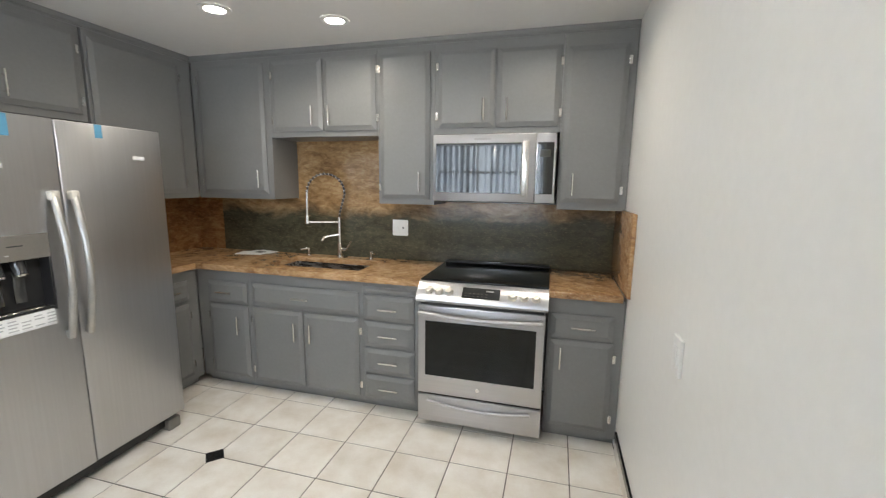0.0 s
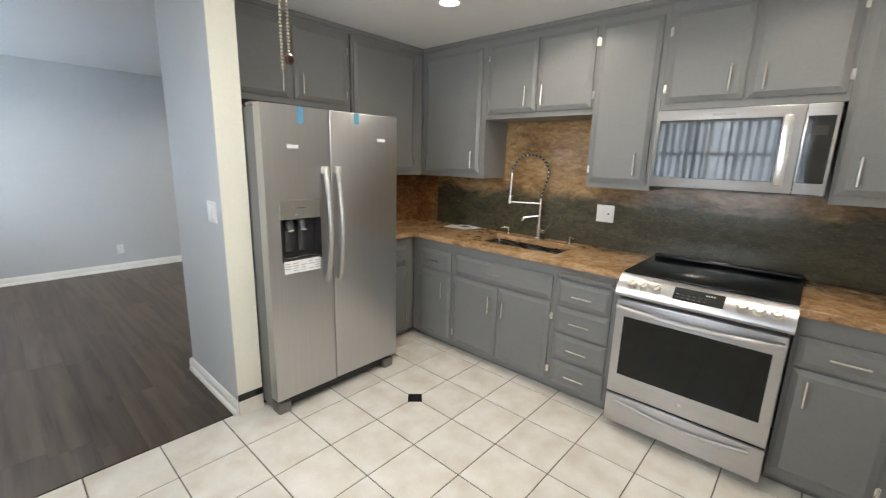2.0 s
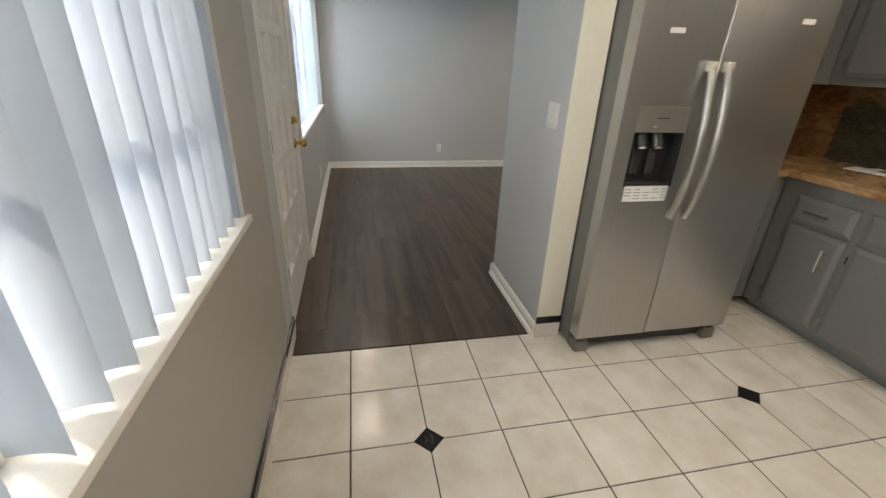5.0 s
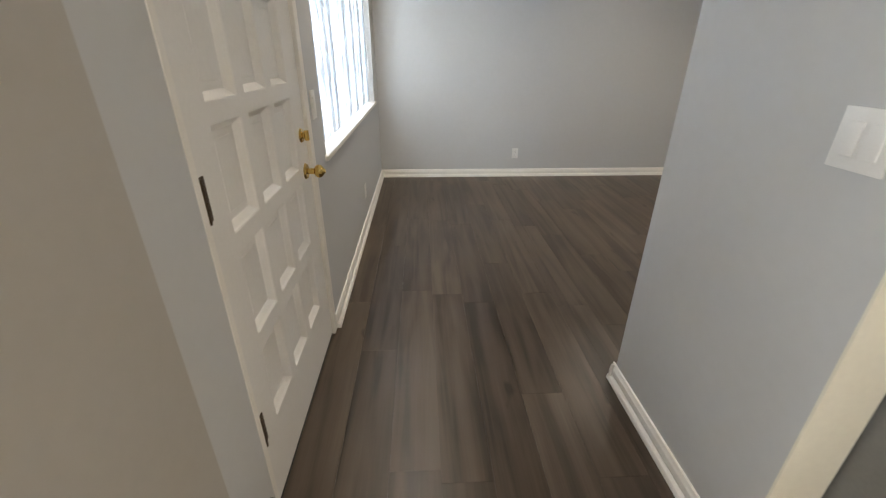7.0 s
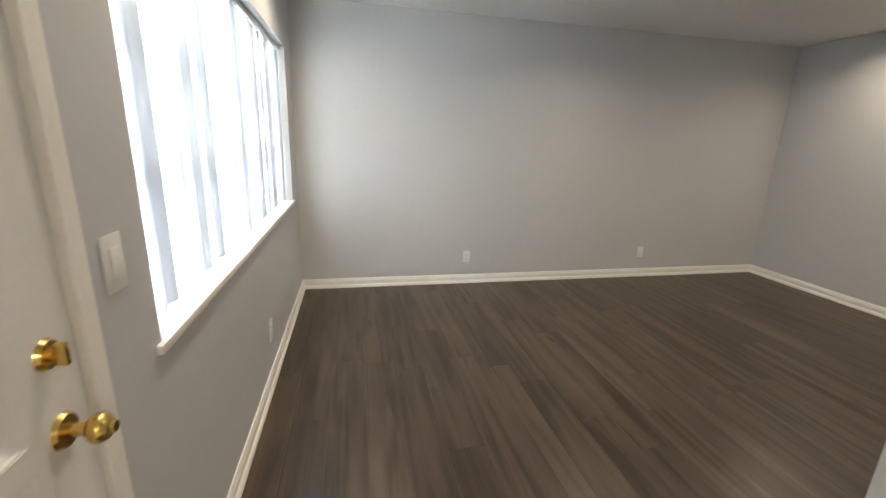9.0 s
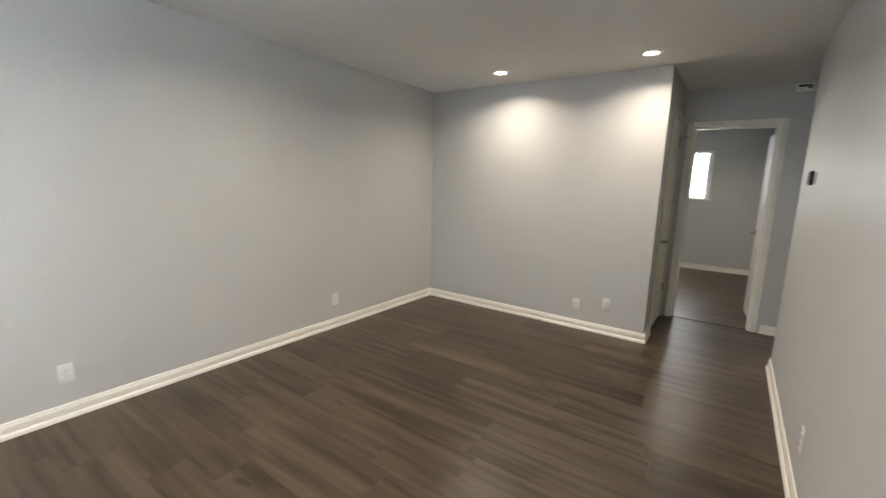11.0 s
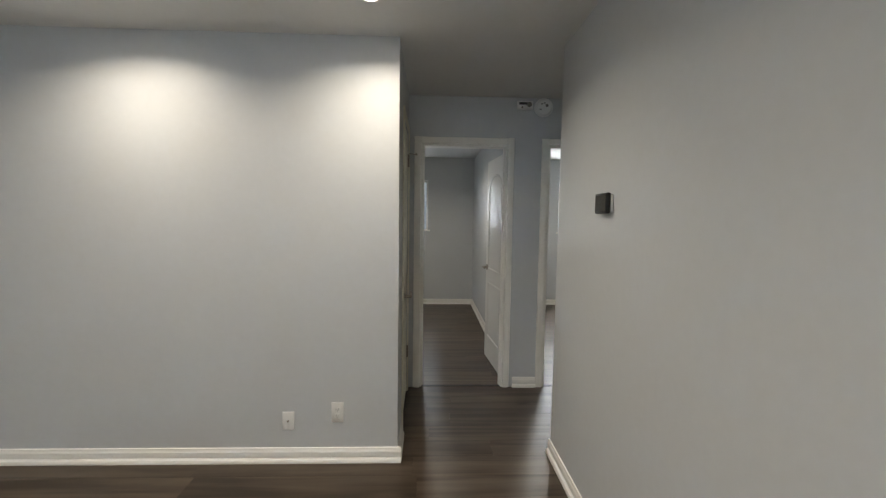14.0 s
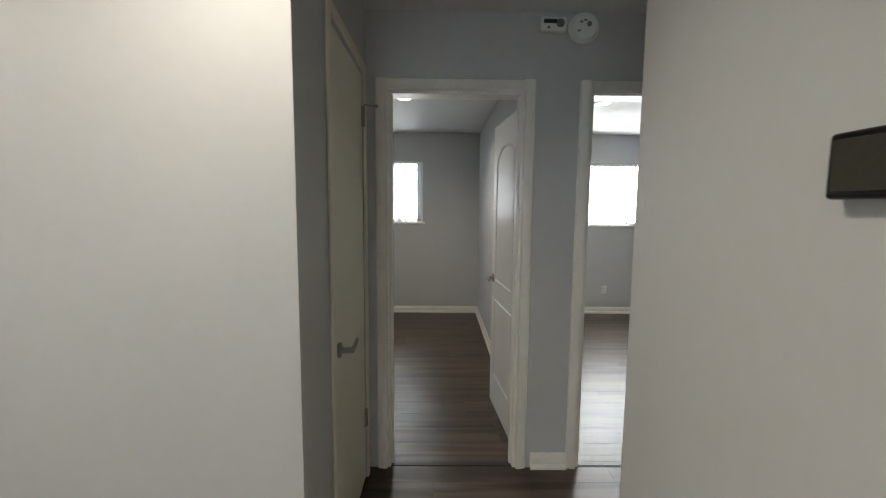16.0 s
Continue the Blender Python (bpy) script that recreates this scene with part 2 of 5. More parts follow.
SPLASH_BROWN = stone("brown_granite_splash", (0.12, 0.048, 0.018), (0.26, 0.12, 0.045), (0.40, 0.22, 0.10), (0.4, 0.28, 0.16))
STEEL_X = brushed("brushed_steel_level", (0.55, 0.55, 0.565), 0.31, "x")
FRIDGE_STEEL = brushed("fridge_steel", (0.52, 0.52, 0.525), 0.37)
CHROME = mat("satin_nickel", (0.86, 0.84, 0.80), 0.24, 1.0, vary=0.04, scale=20)
HANDLE_FILM = mat("handle_in_film", (0.45, 0.44, 0.41), 0.35, 0.75, vary=0.15, scale=30, bump=0.4, bump_scale=60)
BRASS = mat("polished_brass", (0.70, 0.48, 0.16), 0.18, 1.0, vary=0.12, scale=25)
OLD_BRASS = mat("dull_dark_brass", (0.11, 0.08, 0.05), 0.45, 0.8, vary=0.4, scale=60)
NICKEL = mat("dull_nickel", (0.35, 0.32, 0.28), 0.35, 0.9, vary=0.1, scale=40)
BLACK_GLASS = mat("black_glass", (0.008, 0.009, 0.010), 0.05, vary=0.1, scale=3, rough_vary=0.02, spec=0.9, coat=0.6)
SINK_STEEL = mat("brushed_sink_steel", (0.33, 0.32, 0.31), 0.27, 1.0, vary=0.15, scale=8, stretch=(1, 12, 12))
WRAP = mat("cream_film_wrap", (0.62, 0.59, 0.53), 0.35, vary=0.15, scale=60, bump=0.4)
OVEN_GLASS = mat("black_oven_glass", (0.005, 0.006, 0.006), 0.08, vary=0.1, scale=3, rough_vary=0.02, spec=0.3)
MOTIF = mat("grey_glaze", (0.14, 0.14, 0.135), 0.3)
COOKTOP = mat("black_ceramic_glass", (0.010, 0.012, 0.014), 0.10, vary=0.15, scale=5, rough_vary=0.03)
DARK = mat("dark_plastic", (0.02, 0.02, 0.021), 0.4, vary=0.15, scale=15)
BLACK_PLASTIC = mat("black_plastic", (0.006, 0.006, 0.0065), 0.32, vary=0.15, scale=15, spec=0.35)
GREY_PLASTIC = mat("grey_plastic", (0.165, 0.152, 0.132), 0.45, vary=0.08, scale=15)
GREY_BODY = mat("grey_fridge_side", (0.19, 0.19, 0.185), 0.45, 0.3, vary=0.06, scale=6, bump=0.1)
WHITE_PLASTIC = mat("white_plastic", (0.78, 0.78, 0.76), 0.35, vary=0.03, scale=15)
PAPER = mat("white_paper", (0.78, 0.78, 0.77), 0.7, vary=0.03, scale=10)
PRINT = mat("grey_print", (0.42, 0.42, 0.42), 0.8)
BLUE_TAPE = mat("blue_tape", (0.10, 0.30, 0.46), 0.6, vary=0.1, scale=40)
VINYL = fabric("white_vinyl_slat", (0.63, 0.68, 0.74), 0.48)
PANE = glass("window_glass")
PULL_BRASS = mat("worn_chain_brass", (0.62, 0.53, 0.38), 0.3, 1.0, vary=0.15, scale=40)
FAN_WOOD = mat("dark_cherry_blade", (0.045, 0.010, 0.006), 0.3, vary=0.3, scale=3, stretch=(1, 8, 8))
GROUND = mat("concrete_ground", (0.33, 0.32, 0.30), 0.9, vary=0.15, scale=1.5, bump=0.3, bump_scale=25)
STUCCO = mat("cream_stucco", (0.62, 0.58, 0.50), 0.9, vary=0.08, scale=3, bump=0.5, bump_scale=60)
LEAF = mat("hedge_leaf", (0.05, 0.11, 0.03), 0.55, vary=0.4, scale=9, second=(0.11, 0.18, 0.05))
ROOF = mat("brown_shingle", (0.12, 0.09, 0.07), 0.9, vary=0.3, scale=8)
IRON = mat("white_iron_bar", (0.65, 0.65, 0.63), 0.5, vary=0.06, scale=20)
LAMP_GLOW = emitter("lamp_diffuser", (1.0, 0.95, 0.86), 14)
FAN_GLASS = emitter("lit_frosted_glass", (1.0, 0.97, 0.91), 85)
KNOB_FILM = mat("filmed_steel_knob", (0.72, 0.69, 0.63), 0.3, 0.55, vary=0.1, scale=40, bump=0.2)
PADDLE = mat("dark_chrome_plastic", (0.10, 0.10, 0.10), 0.15, 0.6, vary=0.1, scale=12)
DISPLAY = mat("dark_display", (0.05, 0.049, 0.042), 0.09, vary=0.1, scale=8)


# ---------------------------------------------------------------- mesh helpers
def bx(bm, x0, x1, y0, y1, z0, z1, bevel=0.0, seg=2):
    """An upright box, its edges rounded by bevel."""
    x0, x1, y0, y1, z0, z1 = min(x0, x1), max(x0, x1), min(y0, y1), max(y0, y1), min(z0, z1), max(z0, z1)
    vs = [bm.verts.new((x, y, z)) for z in (z0, z1) for y in (y0, y1) for x in (x0, x1)]
    fs = [bm.faces.new([vs[i] for i in q]) for q in
          ((0, 2, 3, 1), (4, 5, 7, 6), (0, 1, 5, 4), (2, 6, 7, 3), (0, 4, 6, 2), (1, 3, 7, 5))]
    if bevel:
        es = list({e for f in fs for e in f.edges})
        bmesh.ops.bevel(bm, geom=es, offset=bevel, segments=seg, profile=0.5, affect="EDGES")
    return bm


def cyl(bm, a, b, r, r2=None, n=16):
    """A round bar from a to b."""
    a, b = Vector(a), Vector(b)
    d = b - a
    m = Matrix.Translation((a + b) / 2) @ d.to_track_quat("Z", "Y").to_matrix().to_4x4()
    bmesh.ops.create_cone(bm, cap_ends=True, segments=n, radius1=r, radius2=r if r2 is None else r2, depth=d.length, matrix=m)
    return bm


def ball(bm, c, r, sx=1, sy=1, sz=1, n=14):
    bmesh.ops.create_uvsphere(bm, u_segments=n, v_segments=max(6, n // 2), radius=r,
                              matrix=Matrix.Translation(c) @ Matrix.Diagonal((sx, sy, sz, 1)))
    return bm


def tube(bm, pts, r, n=10):
    """A bent round bar through pts."""
    pts = [Vector(p) for p in pts]
    rings = []
    up = Vector((0.123, 0.456, 0.881))
    for i, p in enumerate(pts):
        d = (pts[min(i + 1, len(pts) - 1)] - pts[max(i - 1, 0)]).normalized()
        u = d.cross(up).normalized()
        v = d.cross(u)
        rr = r[i] if isinstance(r, (list, tuple)) else r
        rings.append([bm.verts.new(p + (u * math.cos(a) + v * math.sin(a)) * rr) for a in [2 * math.pi * k / n for k in range(n)]])
    for a, b in zip(rings, rings[1:]):
        for k in range(n):
            bm.faces.new((a[k], a[(k + 1) % n], b[(k + 1) % n], b[k]))
    bm.faces.new(rings[0][::-1])
    bm.faces.new(rings[-1])
    return bm


def extrude_profile(bm, prof, axis, a, b):
    """A moulding: prof is (out, up) points, run along axis from a to b."""
    def at(s, o, u):
        return {"x": (s, o, u), "y": (o, s, u), "z": (o, u, s)}[axis]
    r0 = [bm.verts.new(at(a, o, u)) for o, u in prof]
    r1 = [bm.verts.new(at(b, o, u)) for o, u in prof]
    k = len(prof)
    for i in range(k):
        bm.faces.new((r0[i], r0[(i + 1) % k], r1[(i + 1) % k], r1[i]))
    bm.faces.new(r0[::-1])
    bm.faces.new(r1)
    return bm


def B():
    return bmesh.new()


def mesh_of(name, bm, material, smooth=None):
    bmesh.ops.recalc_face_normals(bm, faces=bm.faces[:])
    me = bpy.data.meshes.new(name)
    bm.to_mesh(me)
    bm.free()
    me.materials.append(material)
    if smooth:
        me.polygons.foreach_set("use_smooth", [True] * len(me.polygons))
        me.set_sharp_from_angle(angle=radians(smooth))
    return me


def part(name, bm, material, parent=None, label="", smooth=35):
    """One bmesh as one mesh object under a thing or a part."""
    ob = new(name, mesh_of(name, bm, material, smooth))
    if parent is not None:
        ob.parent = parent
    if label:
        ob["label"] = label
    return ob


def thing(name, label, category, at=(0, 0, 0), rz=0, group=""):
    ob = new(name)
    ob.empty_display_size = 0.1
    ob.matrix_basis = pose(*at, 0, 0, rz)
    return tagged(ob, label, category, group)


def setting(name, bm, material, label="", smooth=None):
    return tagged(part(name, bm, material, None, "", smooth), label or name.replace("_", " "), name.split("_")[0], kind="structure")


def wall(name, axis, a, b, p0, p1, z0, z1, material, holes=(), label=""):
    """A wall along axis from a to b, between the planes p0 and p1, with holes (from, to, bottom, top)."""
    bm = B()

    def piece(s0, s1, u0, u1):
        if s1 - s0 > 1e-4 and u1 - u0 > 1e-4:
            bx(bm, *((s0, s1, p0, p1) if axis == "x" else (p0, p1, s0, s1)), u0, u1)
    s = a
    for h in sorted(holes):
        piece(s, h[0], z0, z1)
        piece(h[0], h[1], z0, h[2])
        piece(h[0], h[1], h[3], z1)
        s = h[1]
    piece(s, b, z0, z1)
    bmesh.ops.remove_doubles(bm, verts=bm.verts[:], dist=1e-5)
    return setting(name, bm, material, label)


# ---------------------------------------------------------------- the house
YS, YN = -3.43, 1.596                 # south wall, living room's north wall
XW, XE = -6.90, -3.50                 # living room's west and east walls
KW = (-2.36, -0.55, 0.895, 2.03)      # kitchen window
LW = (-6.58, -4.17, 0.87, 2.01)       # living room window
FD = (-3.945, -2.955, 0.0, 2.075)     # front door opening
D1 = (-4.33, -3.62, 0.0, 2.045)
D2 = (-3.28, -2.57, 0.0, 2.045)
W1 = (-5.10, -4.275, 1.24, 2.06)
W2 = (-2.10, -1.10, 1.225, 2.05)
YB = 6.10
wall("wall_south_living", "x", XW - 0.12, -2.765, YS - 0.14, YS, 0, ZC, WALL, (LW, FD), "pale grey painted wall with the front door and a window")
wall("wall_south_kitchen", "x", -2.765, 0.12, YS - 0.14, YS, 0, ZC, WALL_SOUTH, (KW,), "beige painted kitchen wall, shade toned into its colour, with a wide window")
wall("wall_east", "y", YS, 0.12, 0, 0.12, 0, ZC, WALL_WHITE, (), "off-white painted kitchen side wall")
wall("wall_sink", "x", -3.40, 0, 0, 0.12, 0, ZC, WALL, (), "grey painted wall behind the kitchen cabinets")
wall("wall_partition", "y", -2.115, 1.66, XE, -3.40, 0, ZC, WALL, (), "smooth pale grey partition wall")
wall("wall_stub", "x", -3.40, -2.735, -2.115, -1.975, 0, ZC, WALL, (), "short grey partition wall beside the fridge")
wall("wall_stub_end", "y", -2.115, -1.975, -2.735, -2.728, 0.0, ZC, CREAM, (), "cream painted end of the short partition")
wall("wall_west", "y", YS, YN + 0.104, XW - 0.12, XW, 0, ZC, WALL, (), "long plain pale grey wall")
wall("wall_living_north", "x", XW, -4.434, YN, YN + 0.104, 0, ZC, WALL, (), "pale grey wall washed by ceiling lights")
CD = (1.955, 2.585, 0.0, 2.10)
wall("wall_hall_west", "y", YN + 0.104, 2.675, -4.55, -4.434, 0, ZC, WALL, (CD,), "grey hall wall with a closet door")
wall("wall_hall_south", "x", -3.40, -1.7, 1.56, 1.66, 0, ZC, WALL)
wall("wall_hall_east", "y", 1.66, 2.675, -1.7, -1.6, 0, ZC, WALL)
wall("wall_hall_north", "x", -6.7, -0.4, 2.675, 2.79, 0, ZC, WALL, (D1, D2), "grey hall end wall with two doorways")
wall("wall_closet", "y", 1.7, 2.675, -5.25, -5.15, 0, ZC, WALL)
wall("wall_bedroom_north", "x", -6.7, -0.4, YB, YB + 0.14, 0, ZC, WALL, (W1, W2), "grey bedroom wall with windows")
wall("wall_bedroom_west", "y", 2.79, YB, -6.7, -6.6, 0, ZC, WALL)
wall("wall_bedroom_middle", "y", 2.79, YB, -3.52, -3.43, 0, ZC, WALL)
wall("wall_bedroom_east", "y", 2.79, YB, -0.5, -0.4, 0, ZC, WALL)

setting("ceiling", bx(B(), -7.1, 0.2, YS - 0.14, YB + 0.14, ZC, ZC + 0.12), CEIL, "smooth white painted ceiling")
bm = bx(B(), -2.728, 0, YS, 0, ZK, ZC - 0.002)
bx(bm, -3.40, -2.728, -1.975, 0, ZK, ZC - 0.002)
setting("ceiling_kitchen", bm, CEIL, "smooth white painted kitchen ceiling")
setting("floor_kitchen", bx(B(), -2.765, 0, YS, 0, -0.10, -0.003), GROUT, "cream ceramic tile floor with dark grout")
bm = bx(B(), XW, -2.765, YS, 1.7, -0.10, -0.003)
bx(bm, -6.6, -0.5, 1.7, YB, -0.10, -0.003)
bx(bm, -3.94, -2.96, YS - 0.14, YS, -0.10, -0.003)
setting("floor_living", bm, UNDER, "grey-brown laminate plank floor")
setting("ground", bx(B(), -400, 400, -400, 400, -0.30, -0.16), GROUND, "pale concrete ground outside the house")

# baseboards: white ogee moulding with a shoe
OGEE = [(0, 0), (0.024, 0), (0.024, 0.010), (0.0205, 0.021), (0.0125, 0.028), (0.0085, 0.029), (0.0085, 0.034), (0.013, 0.036), (0.013, 0.064), (0.0095, 0.073), (0.007, 0.086), (0, 0.088)]


def baseboard(axis, a, b, plane, out):
    bm = extrude_profile(B(), [(plane + out * o, u) for o, u in OGEE], axis, a, b)
    setting("baseboard", bm, TRIM, "white moulded baseboard")


baseboard("x", XW, FD[0] - 0.003, YS, 1)
baseboard("y", YS, YN, XW, 1)
baseboard("x", XW, -4.413, YN, -1)
baseboard("y", YN, CD[0] - 0.06, -4.434, 1)
baseboard("y", -2.136, 1.681, XE, -1)
baseboard("x", -3.52, -2.737, -2.115, -1)
baseboard("x", XE, -1.7, 1.66, 1)
baseboard("x", D1[1] + 0.085, D2[0] - 0.055, 2.675, -1)
baseboard("x", D2[1] + 0.06, -1.7, 2.675, -1)
baseboard("x", -6.6, -3.52, YB, -1)
baseboard("y", 2.79, YB, -3.52, -1)
baseboard("x", -3.43, -0.5, YB, -1)
baseboard("y", 2.79, YB, -3.43, 1)


def tile_base(axis, a, b, plane, out, name="baseboard"):
    """Kitchen skirting: cream tile with a black pencil tile on top."""
    ob = setting(name, extrude_profile(B(), [(plane, 0), (plane + out * 0.008, 0), (plane + out * 0.008, 0.092), (plane, 0.092)], axis, a, b),
                 TILE, "cream tile skirting with a black top strip")
    part("black_strip", extrude_profile(B(), [(plane, 0.0925), (plane + out * 0.011, 0.0925), (plane + out * 0.011, 0.128), (plane, 0.130)], axis, a, b),
         BLACK_TILE, ob, "narrow black tile strip")


tile_base("x", -2.93, 0, YS, 1)
tile_base("y", YS, -0.62, 0, -1)
tile_base("y", -2.117, -1.975, -2.728, 1)


# ---------------------------------------------------------------- windows
def window(name, hole, y, inward, cols, rows, label):
    """Aluminium window set in a wall opening, with glass, glazing bars and a sill."""
    x0, x1, z0, z1 = hole
    yo = y - inward * 0.112
    w = tagged(new(name), label, "window", kind="structure")
    fr = B()
    d = 0.035
    for a in ((x0, x1, z0, z0 + d), (x0, x1, z1 - d, z1), (x0, x0 + d, z0 + d, z1 - d), (x1 - d, x1, z0 + d, z1 - d)):
        bx(fr, a[0], a[1], yo - 0.02, yo + 0.02, a[2], a[3])
    part("window_frame", fr, TRIM, w)
    cw, rh = (x1 - x0 - 2 * d) / cols, (z1 - z0 - 2 * d) / rows
    for i in range(1, cols):
        part("glazing_bar", bx(B(), x0 + d + i * cw - 0.012, x0 + d + i * cw + 0.012, yo - 0.016, yo + 0.016, z0 + d, z1 - d), TRIM, w)
    for j in range(1, rows):
        part("glazing_bar", bx(B(), x0 + d, x1 - d, yo - 0.014, yo + 0.014, z0 + d + j * rh - 0.017, z0 + d + j * rh + 0.017), TRIM, w)
    p = part("pane", bx(B(), x0 + d, x1 - d, yo - 0.002, yo + 0.002, z0 + d, z1 - d), PANE, w)
    p.visible_shadow = False
    part("window_sill", bx(B(), x0 - 0.03, x1 + 0.03, y - inward * 0.092, y + inward * 0.016, z0 - 0.022, z0 + 0.004, 0.004), TRIM, w, "white painted sill")
    return w


def vertical_blind(hole, y, inward, turn, label, odd=(), back=0.062):
    """Vinyl slats hanging from a head rail in the window opening."""
    x0, x1, z0, z1 = hole
    t = thing("vertical_blind", label, "blind", ((x0 + x1) / 2, y - inward * back, z0))
    h, half = z1 - z0, (x1 - x0) / 2
    part("head_rail", bx(B(), -half + 0.01, half - 0.01, -0.02, 0.02, h - 0.035, h - 0.002, 0.004), WHITE_PLASTIC, t)
    bm, k = B(), 7
    w, hh = 0.089, h - 0.05
    rows = []
    for z in (0, hh * 0.5, hh):
        rows.append([bm.verts.new(((i / (k - 1) - 0.5) * w, 0.006 * (1 - (2 * i / (k - 1) - 1) ** 2), z)) for i in range(k)])
    for a, b in zip(rows, rows[1:]):
        for i in range(k - 1):
            bm.faces.new((a[i], a[i + 1], b[i + 1], b[i]))
    bmesh.ops.solidify(bm, geom=bm.faces[:], thickness=0.0012)
    me = mesh_of("slat", bm, VINYL, 60)
    n = int((2 * half - 0.03) / 0.080)
    for i in range(n):
        s = new("slat", me)
        s.parent = t
        a = turn + random.uniform(-3, 3)
        s.matrix_basis = pose(-half + 0.055 + i * (2 * half - 0.11) / (n - 1), 0, 0.014, 0, random.uniform(-0.25, 0.25), a + (odd[i] if i < len(odd) else 0))
    return t


window("window_kitchen", KW, YS, 1, 2, 3, "wide white-framed kitchen window with glazing bars")
window("window_living", LW, YS, 1, 3, 3, "wide white-framed living room window with glazing bars")
window("window_bedroom", W1, YB, -1, 2, 1, "white-framed bedroom window")
window("window_bedroom", W2, YB, -1, 2, 1, "white-framed bedroom window")
vertical_blind(KW, YS, 1, 110, "white vinyl vertical blind, slats half turned, glowing with daylight", [0] * 10 + [-6, -30, -38, -8, 4], back=0.042)
vertical_blind(LW, YS, 1, 166, "white vinyl vertical blind, drawn and closed, glowing with daylight")
vertical_blind(W1, YB, -1, 48, "white vinyl vertical blind in the bedroom window, slats part open")
vertical_blind(W2, YB, -1, 48, "white vinyl vertical blind in the bedroom window, slats part open")


# ---------------------------------------------------------------- kitchen cabinets
def panel_door(bm, w, h, t=0.021):
    """A slab front in x-z, facing -y, with a stepped and chamfered edge."""
    bx(bm, 0, w, -t * 0.55, 0, 0, h, 0.0015, 1)
    vs = []
    for inset, y in ((0.004, -t * 0.55), (min(0.028, h * 0.3), -t)):
        vs.append([bm.verts.new(p) for p in ((inset, y, inset), (w - inset, y, inset), (w - inset, y, h - inset), (inset, y, h - inset))])
    for i in range(4):
        bm.faces.new((vs[0][i], vs[0][(i + 1) % 4], vs[1][(i + 1) % 4], vs[1][i]))
    bm.faces.new(vs[1])
    return bm


def bar_pull(parent, x, z, length, upright, y):
    """Bar pull with two posts."""
    bm = B()
    h = length / 2
    d = (0, 0, 1) if upright else (1, 0, 0)
    c = Vector((x, y - 0.028, z))
    v = Vector(d)
    cyl(bm, c - v * h, c + v * h, 0.006, n=10)
    for s in (-0.62, 0.62):
        cyl(bm, c + v * h * s + Vector((0, 0.028, 0)), c + v * h * s, 0.0042, n=8)
    return part("handle", bm, CHROME, parent, "satin nickel bar pull")


def hinge(parent, x, z, y, side):
    """Small exposed wrap hinge beside a door edge."""
    bm = bx(B(), x, x + side * 0.016, y - 0.004, y, z - 0.024, z + 0.024, 0.0015, 1)
    cyl(bm, (x, y - 0.006, z - 0.022), (x, y - 0.006, z + 0.022), 0.0042, n=8)
    return part("hinge", bm, CHROME, parent, "small nickel hinge")


def cabinet(name, label, at, rz, w, depth, z0, z1, fronts, toe=0.0, hollow=0.0):
    """A cabinet unit, its face in the local plane y=0 facing -y. fronts: (x0, x1, z0, z1, pull x, pull z, upright, hinge side)."""
    t = thing(name, label, "cabinet", (at[0], at[1], 0), rz, "kitchen cabinets")
    if hollow:
        bm = bx(B(), 0.0005, w - 0.0005, 0, depth, z0 + toe, hollow)
        part("front_rail", bx(B(), 0.0005, w - 0.0005, 0, 0.02, hollow, z1), CAB, t)
    else:
        bm = bx(B(), 0.0005, w - 0.0005, 0, depth, z0 + toe, z1, 0.001, 1)
    part("body", bm, CAB, t)
    if toe:
        part("plinth", bx(B(), 0.001, w - 0.001, 0.055, depth - 0.01, z0 + 0.001, z0 + toe), CAB, t)
    for x0, x1, a, b, px, pz, up, hs in fronts:
        low = b - a < 0.25
        d = part("drawer" if low else "door", panel_door(B(), x1 - x0, b - a), CAB, t, smooth=None)
        d.matrix_basis = pose(x0, -0.001, a)
        if px is not None:
            bar_pull(d, px - x0, pz - a, 0.128, up, -0.021)
        if hs:
            hx = x0 - 0.002 if hs < 0 else x1 + 0.002
            for z in (a + 0.075, b - 0.09):
                hinge(t, hx, z, -0.001, hs)
    return t


def upper(label, x0, x1, z0, fronts):
    """Wall unit on the sink wall; fronts in world x."""
    return cabinet("wall_cabinet", label, (x0, -0.312), 0, x1 - x0, 0.309, z0, 2.372,
                   [(a - x0, b - x0, c, d, p - x0, q, True, h) for a, b, c, d, p, q, h in fronts])


upper("grey painted corner wall cabinet with one door", -3.06, -2.385, 1.362, [(-3.0, -2.43, 1.40, 2.31, -2.485, 1.505, -1)])
upper("grey painted short wall cabinet above the sink", -2.385, -1.56, 1.80,
      [(-2.36, -1.965, 1.84, 2.31, -2.035, 1.938, -1), (-1.95, -1.572, 1.84, 2.31, -1.905, 1.935, 1)])
upper("narrow grey painted wall cabinet beside the microwave", -1.56, -1.17, 1.352, [(-1.54, -1.2, 1.388, 2.305, -1.262, 1.50, -1)])
upper("grey painted short wall cabinet above the microwave", -1.17, -0.395, 1.80,
      [(-1.147, -0.79, 1.838, 2.298, -0.852, 1.938, -1), (-0.775, -0.41, 1.838, 2.29, -0.712, 1.935, 1)])
upper("tall grey painted wall cabinet against the side wall", -0.395, -0.002, 1.345, [(-0.375, -0.045, 1.388, 2.275, -0.312, 1.495, 1)])


